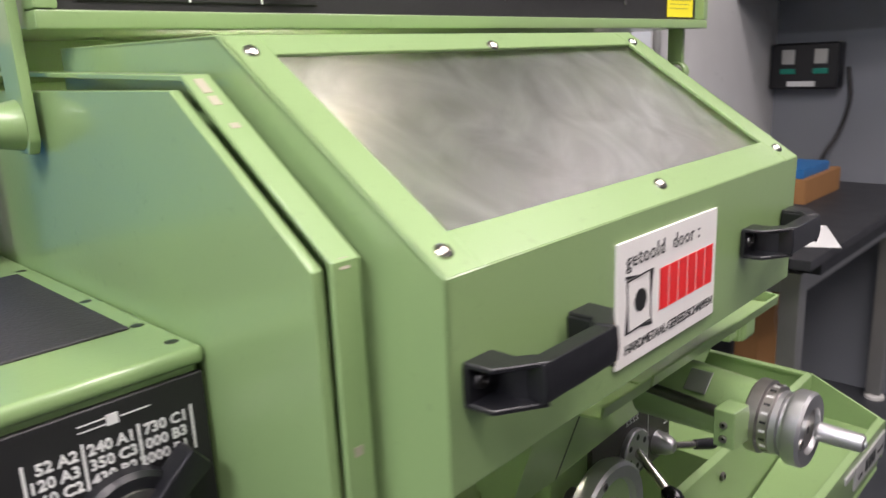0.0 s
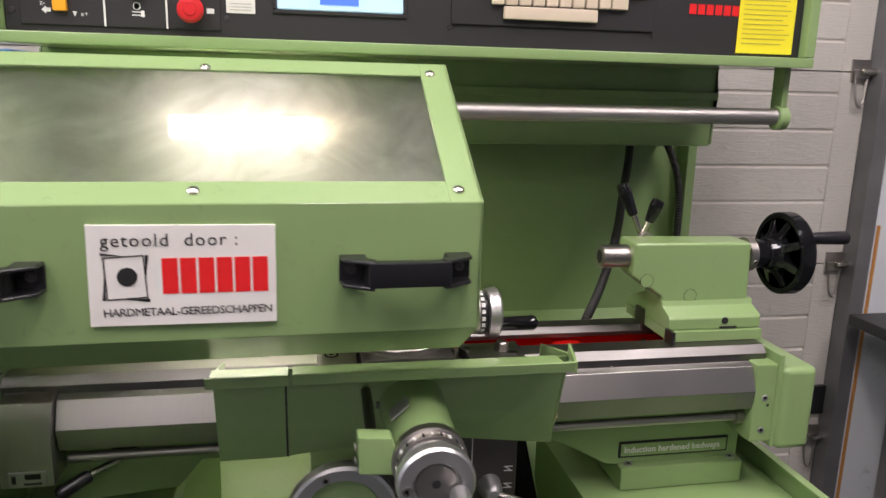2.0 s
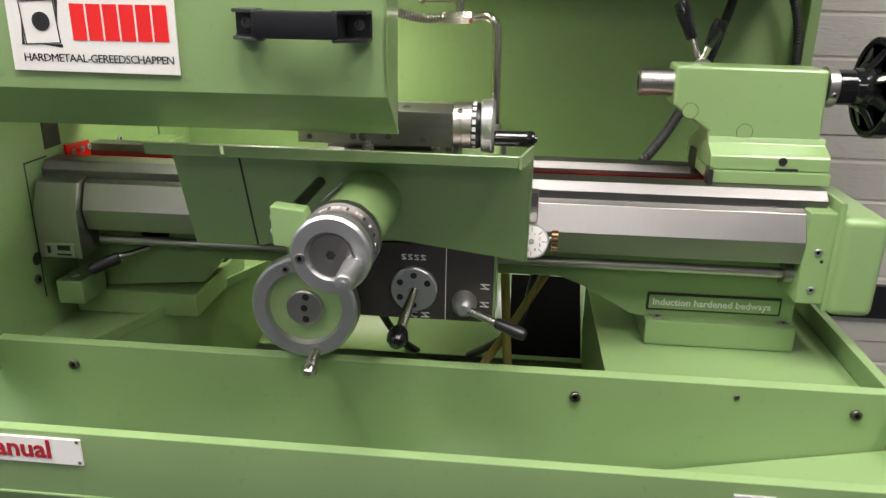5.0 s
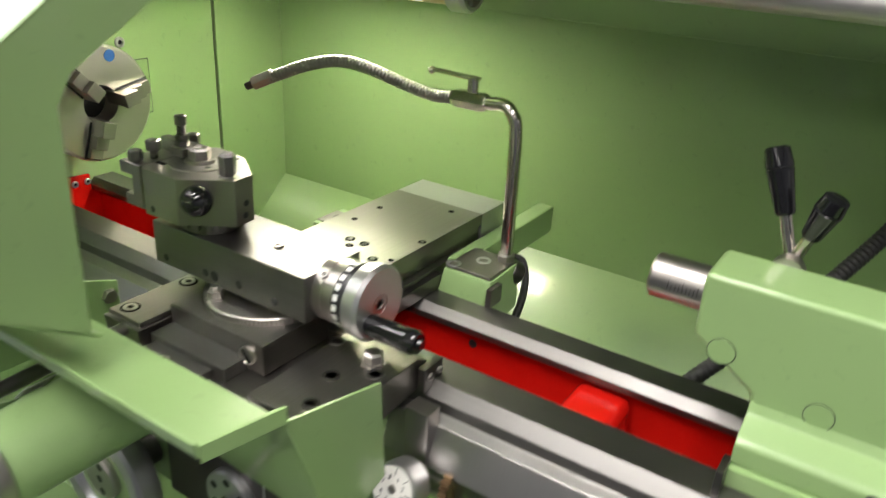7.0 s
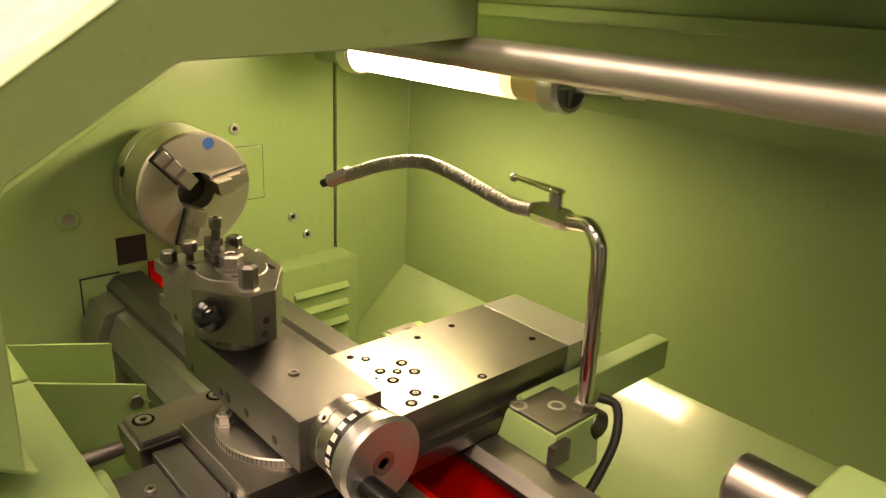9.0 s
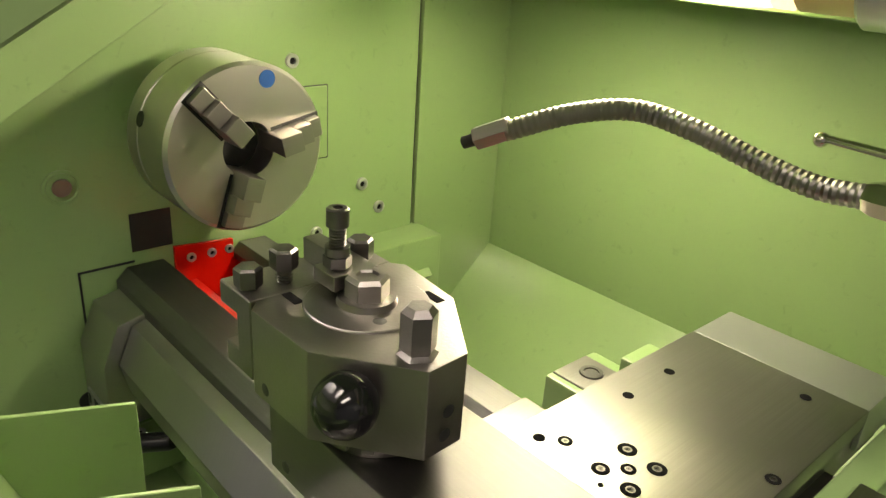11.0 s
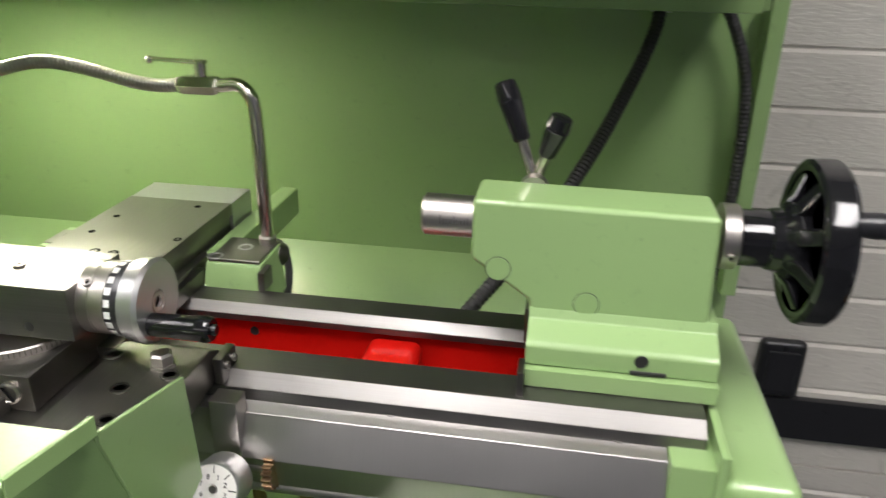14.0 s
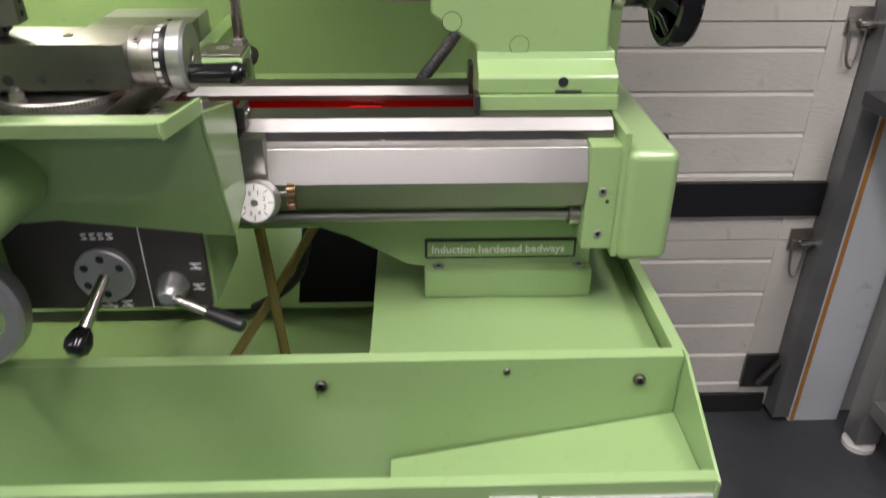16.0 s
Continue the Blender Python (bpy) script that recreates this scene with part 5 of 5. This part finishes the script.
part("scale_ring", turned([(0, 0.046), (0.002, 0.048), (0.016, 0.048), (0.018, 0.044), (0.03, 0.044), (0.032, 0.04)], (0.925, 0.345, 1.25), (0, -1, -0.02), 48), STEEL, car)
for k in range(24):
    a = math.tau * k / 24
    part("scale_mark", spun(box(0.9235, 0.9265, 0.3165, 0.324, 1.2935, 1.2945, 0), k * 15, "Y", (0.925, 0.32, 1.25)), INK if k % 2 else PALEINK, car)
cw = part("feed_wheel", turned([(0.0, 0.036), (0.002, 0.041), (0.012, 0.041), (0.014, 0.037), (0.018, 0.037), (0.02, 0.046), (0.024, 0.048), (0.038, 0.048), (0.042, 0.045), (0.043, 0.03), (0.036, 0.027), (0.036, 0)], (0.924, 0.318, 1.248), (0, -1, 0), 56), ALU, car, "aluminium cross feed hand wheel")
part("wheel_hub", turned([(0, 0.026), (0.002, 0.0245), (0.002, 0)], (0.924, 0.282, 1.248), (0, -1, 0), 32), STEEL, cw)
part("hub_hole", turned([(0, 0.006), (0.0005, 0)], (0.924, 0.2798, 1.248), (0, -1, 0), 6), INK, cw)
cap_screw((0.8885, 0.276, 1.2435), (0, -1, 0), 0.0065, cw, CHROME, 0.002)
part("feed_handle", turned([(0, 0.0105), (0.003, 0.0125), (0.05, 0.0115), (0.054, 0.009), (0.055, 0.004), (0.057, 0.004), (0.057, 0)], (0.951, 0.277, 1.2365), (0, -1, 0), 22), ALU, car, "aluminium turning handle")
part("housing_label", spun(box(0.91, 0.942, 0.395, 0.425, 1.2985, 1.3, 0.0005, 1), -42, "Y", (0.926, 0.41, 1.2535)), ALU, cyl_, "silver label")
sb = part("stop_block", prism([(0.835, 1.287), (0.878, 1.283), (0.885, 1.262), (0.885, 1.232), (0.837, 1.236)], "y", 0.335, 0.362, 0.003), GREEN, car)
for z in (1.268, 1.25):
    cap_screw((0.834, 0.348, z), (-1, 0, 0), 0.005, sb, STEEL, 0.002)
part("stop_rod", rod((0.855, 0.36, 1.272), (0.86, 0.53, 1.282), 0.0075), DARKSTEEL, car)
di = thing("thread_dial", (1.156, 0.64, 1.152), "thread chasing dial with gear on the carriage", "dial")
part("dial_post", box(1.135, 1.165, 0.66, 0.685, 1.13, 1.232, 0.002), STEEL, di)
part("dial_body", turned([(0, 0.024), (0.004, 0.028), (0.03, 0.028), (0.034, 0.026), (0.034, 0)], (1.156, 0.645, 1.152), (0, -0.94, 0.34), 36), ALU, di)
q = Vector((0, -0.94, 0.34)).normalized()
dc = Vector((1.156, 0.645, 1.152)) + q * 0.0342
part("dial_face", turned([(0, 0.0245), (0.0006, 0.0245), (0.0006, 0)], dc, q, 32), WHITE, di, "white dial face with figures")
for k in range(8):
    a = math.tau * k / 8
    bm = box(-0.0004, 0.0004, 0.016, 0.0235, 0.0006, 0.0012, 0)
    bmesh.ops.rotate(bm, verts=bm.verts, cent=(0, 0, 0), matrix=Matrix.Rotation(a, 3, "Z"))
    bmesh.ops.transform(bm, matrix=Matrix.Translation(dc) @ Euler((radians(70), 0, 0)).to_matrix().to_4x4(), verts=bm.verts)
    part("dial_mark", bm, INK, di)
    tx = letters(str(k + 1), 0.0075, (0, 0, 0), "up", depth=0.0002, align="CENTER")
    bmesh.ops.transform(tx, matrix=Matrix.Translation(dc + q * 0.0008) @ Euler((radians(70), 0, 0)).to_matrix().to_4x4() @ Matrix.Translation((0.0135 * math.sin(a + 0.35), 0.0135 * math.cos(a + 0.35) - 0.003, 0)), verts=tx.verts)
    part("figure", tx, INK, di)
part("dial_screw", turned([(0, 0.005), (0.002, 0.004), (0.002, 0)], dc, q, 14), STEEL, di)
part("dial_gear", prism([(0.67 + (0.023 if k % 4 < 2 else 0.0185) * math.cos(math.tau * k / 72), 1.15 + (0.023 if k % 4 < 2 else 0.0185) * math.sin(math.tau * k / 72)) for k in range(72)], "x", 1.19, 1.2, 0), material("bronze_gear", (0.2, 0.13, 0.07), 0.4, 0.9), di)
part("dial_shaft", rod((1.11, 0.672, 1.15), (1.19, 0.67, 1.15), 0.009), STEEL, di)
car.location.x += 0.006 * U
di.location.x += 0.014 * U

# ---- top slide and tool post ----
top = thing("top_slide", (0.92, 0.67, 1.289), "ground steel compound top slide on a graduated swivel disc", "top slide")
part("swivel_disc", turned([(0, 0.0775), (0.011, 0.0775), (0.0125, 0.076), (0.0125, 0)], (0.928, 0.678, 1.2845), (0, 0, 1), 72), STEEL, top)
for k in range(40):
    a = radians(200 + k * 3.5)
    bm = box(-0.0003, 0.0003, 0.0772, 0.0778, 1.2895, 1.2955 if k % 5 else 1.296, 0)
    bmesh.ops.rotate(bm, verts=bm.verts, cent=(0, 0, 0), matrix=Matrix.Rotation(a - math.pi / 2, 3, "Z"))
    bmesh.ops.translate(bm, verts=bm.verts, vec=(0.928, 0.678, 0))
    part("degree_mark", bm, INK, top)
part("clamp_nut", joined(turned([(0, 0.011), (0.002, 0.011), (0.002, 0.009), (0.01, 0.009), (0.011, 0.007), (0.011, 0.005), (0.016, 0.005), (0.016, 0)], (0.9, 0.618, 1.297), (0, 0, 1), 6)), STEEL, top)
part("slide_base", prism([(0.645, 1.297), (0.64, 1.306), (0.71, 1.306), (0.705, 1.297)], "x", 0.83, 1.0, 0.001), TOOLSTEEL, top)
part("slide_body", box(0.786, 1.03, 0.627, 0.718, 1.306, 1.36, 0.0015), STEEL_X, top)
for x, z, r in ((0.875, 1.318, 0.005), (0.89, 1.318, 0.0065), (0.93, 1.32, 0.005), (0.985, 1.318, 0.005), (0.805, 1.316, 0.0045)):
    part("side_hole", turned([(0, r), (0.0005, r * 0.8), (0.0005, 0)], (x, 0.627, z), (0, -1, 0), 14), INK, top)
part("oil_screw", turned([(0, 0.006), (0.0025, 0.0055), (0.0025, 0.003), (0.001, 0.003), (0.001, 0)], (0.953, 0.668, 1.36), (0, 0, 1), 14), TOOLSTEEL, top)
TY, TZ = 0.672, 1.334
part("bearing_cap", turned([(0, 0.0365), (0.012, 0.0365), (0.0125, 0.0355), (0.0135, 0.0355), (0.014, 0.0365), (0.028, 0.0365)], (1.03, TY, TZ), (1, 0, 0), 44), STEEL, top)
cap_screw((1.04, 0.648, 1.36), (0, -0.6, 0.8), 0.005, top, STEEL, 0.003)
part("scale_drum", turned([(0, 0.037), (0.009, 0.037), (0.015, 0.034)], (1.058, TY, TZ), (1, 0, 0), 48), BLACK, top, "black and white graduated drum")
for k in range(20):
    part("drum_mark", spun(box(1.0595, 1.0655, TY - 0.0035, TY + 0.0035, TZ + 0.0367, TZ + 0.0374, 0), 18 * k, "X", (1.06, TY, TZ)), PALEINK, top)
tw2 = part("slide_wheel", turned([(0, 0.036), (0.002, 0.041), (0.018, 0.043), (0.022, 0.0395), (0.022, 0.012), (0.02, 0.011), (0.02, 0)], (1.0725, TY, TZ), (1, 0, 0), 52), ALU, top, "aluminium hand wheel")
part("wheel_screw", turned([(0, 0.0115), (0.002, 0.011), (0.002, 0.006), (0, 0.0055), (0, 0)], (1.0925, TY, TZ), (1, 0, 0), 20), STEEL, tw2)
part("slide_handle", turned([(0, 0.009), (0.004, 0.0115), (0.05, 0.0125), (0.06, 0.0135), (0.066, 0.011), (0.066, 0.006), (0.07, 0.005), (0.07, 0)], (1.0915, 0.654, 1.318), (1, 0.02, 0.0), 22), GLOSSBLACK, top, "black turning handle")
top.location.x += 0.009 * U

tp = thing("tool_post", (0.85, 0.665, 1.36), "hardened steel quick-change tool post with holder", "tool post")
part("post_body", prism([(0.7995, 0.6092), (0.855, 0.6103), (0.9064, 0.6483), (0.9045, 0.676), (0.8535, 0.7126), (0.8, 0.7195), (0.791, 0.712), (0.791, 0.617)], "z", 1.3775, 1.432, 0.0008), TOOLSTEEL, tp)
part("post_base", turned([(0, 0.034), (0.017, 0.034)], (0.846, 0.664, 1.3605), (0, 0, 1), 40), DARKSTEEL, tp)
for k in range(16):
    part("index_tooth", spun(box(0.880, 0.8855, 0.6605, 0.6675, 1.3665, 1.377, 0.0005, 1), 22.5 * k, "Z", (0.846, 0.664, 1.37)), DARKSTEEL, tp)
part("post_disc", turned([(0, 0.037), (0.001, 0.0367), (0.0015, 0.036), (0.0015, 0)], (0.829, 0.667, 1.4318), (0, 0, 1), 44), TOOLSTEEL, tp)
part("post_washer", turned([(0, 0.018), (0.004, 0.017), (0.004, 0)], (0.829, 0.667, 1.433), (0, 0, 1), 30), TOOLSTEEL, tp)
part("post_nut", turned([(0, 0.013), (0.012, 0.013), (0.0145, 0.011), (0.0145, 0.007), (0.013, 0.006), (0.013, 0)], (0.829, 0.667, 1.4355), (0, 0, 1), 6), TOOLSTEEL, tp)
part("disc_hole", turned([(0, 0.004), (0.0004, 0)], (0.853, 0.658, 1.4334), (0, 0, 1), 12), INK, tp)
part("square_stud", turned([(0, 0.0115), (0.002, 0.0085), (0.004, 0.0098), (0.024, 0.0098), (0.0275, 0.0065), (0.0275, 0)], (0.889, 0.655, 1.432), (0, 0, 1), 6), DARKSTEEL, tp)
part("ball_neck", turned([(0, 0.012), (0.006, 0.011), (0.01, 0.008)], (0.874, 0.6245, 1.411), (0.53, -0.85, 0), 20), BLACK, tp)
part("lever_ball", ball((0.8805, 0.6165, 1.4115), 0.0175), GLOSSBLACK, tp, "glossy black ball")
for x, y, z in ((0.812, 0.6094, 1.386), (0.9062, 0.662, 1.388), (0.9058, 0.664, 1.402)):
    part("side_hole", turned([(0, 0.004), (0.0008, 0)], (x, y, z), (0, -1, 0) if x < 0.85 else (1, 0, 0), 12), INK, tp)
hd = part("tool_holder", prism([(0.7535, 1.4318), (0.7535, 1.417), (0.774, 1.417), (0.774, 1.3935), (0.759, 1.3935), (0.759, 1.379), (0.7905, 1.379), (0.7905, 1.4318)], "y", 0.613, 0.714, 0.0008, 1), TOOLSTEEL, tp, "steel tool holder with set screws")
for x, y, up in ((0.772, 0.6225, -0.002), (0.778, 0.643, 0.007), (0.79, 0.69, 0.007)):
    part("set_screw", joined(rod((x, y, 1.41), (x, y, 1.437 + up), 0.0045, n=12), turned([(0, 0.0078), (0.0015, 0.0086), (0.0115, 0.0086), (0.013, 0.007), (0.013, 0)], (x, y, 1.434 + up), (0, 0, 1), 6)), DARKSTEEL, hd)
    for k in range(int(up / 0.0018)):
        part("thread", turned([(0, 0.0046), (0.0005, 0.0054), (0.001, 0.0046)], (x, y, 1.4325 + k * 0.0018), (0, 0, 1), 14), DARKSTEEL, hd)
part("height_arm", joined(box(0.757, 0.819, 0.669, 0.682, 1.432, 1.448, 0.001), box(0.797, 0.819, 0.651, 0.67, 1.4385, 1.448, 0.001)), TOOLSTEEL, tp)
part("height_screw", joined(rod((0.8075, 0.661, 1.432), (0.8075, 0.661, 1.478), 0.0042, n=14), turned([(0, 0.0085), (0.0065, 0.0085)], (0.8075, 0.661, 1.4492), (0, 0, 1), 6), turned([(0, 0.0075), (0.005, 0.0075)], (0.8075, 0.661, 1.4565), (0, 0, 1), 16), turned([(0, 0.0068), (0.01, 0.0068), (0.011, 0.0055), (0.011, 0.003), (0.007, 0.003), (0.007, 0)], (0.8075, 0.661, 1.474), (0, 0, 1), 16)), DARKSTEEL, tp)
for k in range(7):
    part("thread", turned([(0, 0.0043), (0.0005, 0.0052), (0.001, 0.0043)], (0.8075, 0.661, 1.462 + k * 0.0018), (0, 0, 1), 14), DARKSTEEL, tp)
part("wedge_slot", box(0.793, 0.808, 0.632, 0.638, 1.4314, 1.4324, 0), HOLE, tp)
part("wedge_slot", box(0.838, 0.853, 0.7, 0.706, 1.4314, 1.4324, 0), HOLE, tp)
tp.location.x += 0.012 * U

# ---- coolant pipe ----
cp = thing("coolant_pipe", (1.095, 0.964, 1.274), "chromed coolant pipe with valve and flexible metal nozzle", "coolant pipe")
part("upright", pipe([(1.096, 0.966, 1.276), (1.095, 0.965, 1.36), (1.093, 0.964, 1.455), (1.087, 0.964, 1.478), (1.072, 0.966, 1.489), (1.05, 0.968, 1.487), (1.035, 0.97, 1.486)], 0.0088, 16, 8), CHROME, cp)
part("gland", turned([(0, 0.013), (0.012, 0.013), (0.014, 0.01)], (1.096, 0.966, 1.273), (0, 0, 1), 6), STEEL, cp)
part("elbow", rod((1.096, 0.968, 1.262), (1.106, 0.985, 1.25), 0.018), DARKSTEEL, cp)
part("valve_body", turned([(0, 0.0105), (0.008, 0.013), (0.05, 0.013), (0.058, 0.0105)], (1.046, 0.969, 1.486), (-1, 0.08, -0.02), 6), CHROME, cp)
part("valve_stem", rod((1.02, 0.972, 1.495), (1.02, 0.972, 1.517), 0.0075), CHROME, cp)
part("valve_lever", joined(prism([(1.028, 0.965), (1.028, 0.979), (0.96, 0.985), (0.95, 0.984), (0.95, 0.978), (0.96, 0.976)], "z", 1.512, 1.5165, 0.001), ball((0.947, 0.981, 1.513), 0.0055)), CHROME, cp)
part("flexible_hose", pipe([(0.988, 0.973, 1.484), (0.955, 0.972, 1.482), (0.915, 0.968, 1.489), (0.86, 0.957, 1.504), (0.815, 0.945, 1.51), (0.775, 0.918, 1.5015), (0.735, 0.885, 1.482)], 0.0087, 16, 14, 0.055, 0.0027), HOSEMETAL, cp, "ribbed metal hose")
part("ferrule", rod((0.738, 0.888, 1.4855), (0.712, 0.874, 1.4715), 0.0105, n=6), STEEL, cp)
part("nozzle", rod((0.713, 0.875, 1.472), (0.702, 0.869, 1.466), 0.0055), INK, cp)

# ---- bench corner ----
bench = thing("workbench", (3.2, 1.0, 0), "aluminium profile workbench with a dark top", "workbench")
part("sub_top", box(2.66, 3.95, 0.8, 1.39, 0.945, 1.0199, 0.003), BENCHTOP, bench)
part("bench_top", box(2.42, 3.98, 0.76, 1.41, 1.02, 1.055, 0.004), BENCHTOP, bench)
for x, y in ((2.67, 0.889), (2.67, 1.35), (3.92, 0.889), (3.92, 1.35)):
    part("leg", box(x - 0.035, x + 0.035, y - 0.035, y + 0.035, 0.03, 0.9445, 0.006), PROFILE, bench)
    part("foot", turned([(0, 0.045), (0.015, 0.045), (0.03, 0.02)], (x, y, 0), (0, 0, 1), 20), WHITE, bench)
for y in (0.889, 1.35):
    part("rail", box(2.706, 3.884, y - 0.03, y + 0.03, 0.865, 0.944, 0.004), PROFILE, bench)
part("rail", box(2.64, 2.7, 0.925, 1.314, 0.865, 0.944, 0.004), PROFILE, bench)
part("rail", box(2.64, 2.7, 0.925, 1.314, 0.15, 0.2, 0.004), PROFILE, bench)
bx = thing("card_box", (3.5, 1.22, 1.055), "open brown cardboard box with a blue lid on the bench", "box")
part("box_body", box(3.3, 3.75, 1.08, 1.33, 1.0555, 1.16, 0.002), CARD, bx)
part("blue_lid", box(3.32, 3.65, 1.1, 1.3, 1.1605, 1.2, 0.004), BLUEP, bx)
tagged(part("paper_sheet", spun(box(2.58, 2.92, 0.8, 1.13, 1.0552, 1.057, 0), 25, "Z", (2.75, 0.9, 1.05)), PAPER), "white paper sheet lying on the bench", "paper")
tl2 = thing("gas_cylinder", (2.84, 1.22, 0), "black gas cylinder standing under the bench", "cylinder")
part("body", turned([(0, 0.055), (0.01, 0.06), (0.58, 0.06), (0.61, 0.05), (0.62, 0.03), (0.62, 0)], (2.84, 1.22, 0.0), (0, 0, 1), 24), BLACK, tl2)
part("valve", turned([(0, 0.03), (0.02, 0.03), (0.03, 0.02), (0.045, 0.02), (0.045, 0)], (2.84, 1.22, 0.62), (0, 0, 1), 18), CHROME, tl2)
sack = thing("paper_sack", (3.05, 1.2, 0), "crumpled brown paper sack standing under the bench", "sack")
part("sack_body", turned([(0, 0.12), (0.02, 0.14), (0.2, 0.15), (0.4, 0.135), (0.5, 0.145), (0.62, 0.12), (0.72, 0.13), (0.715, 0.12), (0.6, 0.1), (0.6, 0)], (3.06, 1.2, 0.0), (0, 0, 1), 9), CARD, sack)
part("sack_liner", turned([(0, 0.11), (0.06, 0.1), (0.13, 0.05), (0.14, 0)], (3.06, 1.2, 0.65), (0, 0, 1), 8), PAPER, sack, "white crumpled paper on top")
wc = thing("wall_cabinet", (3.75, 1.1, 1.95), "grey steel wall cabinet above the bench", "cabinet")
part("body", box(3.5, 3.999, 0.4, 1.495, 1.93, 2.6, 0.006), PROFILE, wc)
part("bottom_rim", box(3.495, 3.52, 0.4, 1.495, 1.92, 1.96, 0.003), PROFILE, wc)
ps = thing("battery_charger", (3.95, 1.38, 1.62), "black twin battery charger on the wall", "charger")
part("case", box(3.9, 3.999, 1.17, 1.49, 1.5, 1.72, 0.015, 3), BLACK, ps)
for y in (1.25, 1.4):
    part("battery_slot", box(3.893, 3.901, y - 0.03, y + 0.03, 1.62, 1.69, 0.003), PROFILE, ps)
    part("light_bar", box(3.894, 3.901, y - 0.035, y + 0.035, 1.575, 1.6, 0.003), TEAL, ps)
part("label", box(3.894, 3.901, 1.27, 1.4, 1.515, 1.54, 0.002), PALEINK, ps)
tagged(part("hanging_cable", pipe([(3.98, 1.15, 1.6), (3.97, 1.13, 1.45), (3.95, 1.16, 1.3), (3.9, 1.2, 1.2), (3.86, 1.25, 1.06)], 0.01, 8, 8), RUBBER), "black cable hanging down the wall to the bench", "cable")
setting("conduit", rod((2.76, 1.486, 1.55), (2.76, 1.486, CEIL), 0.014), PROFILE, "grey conduit on the column", "conduit")
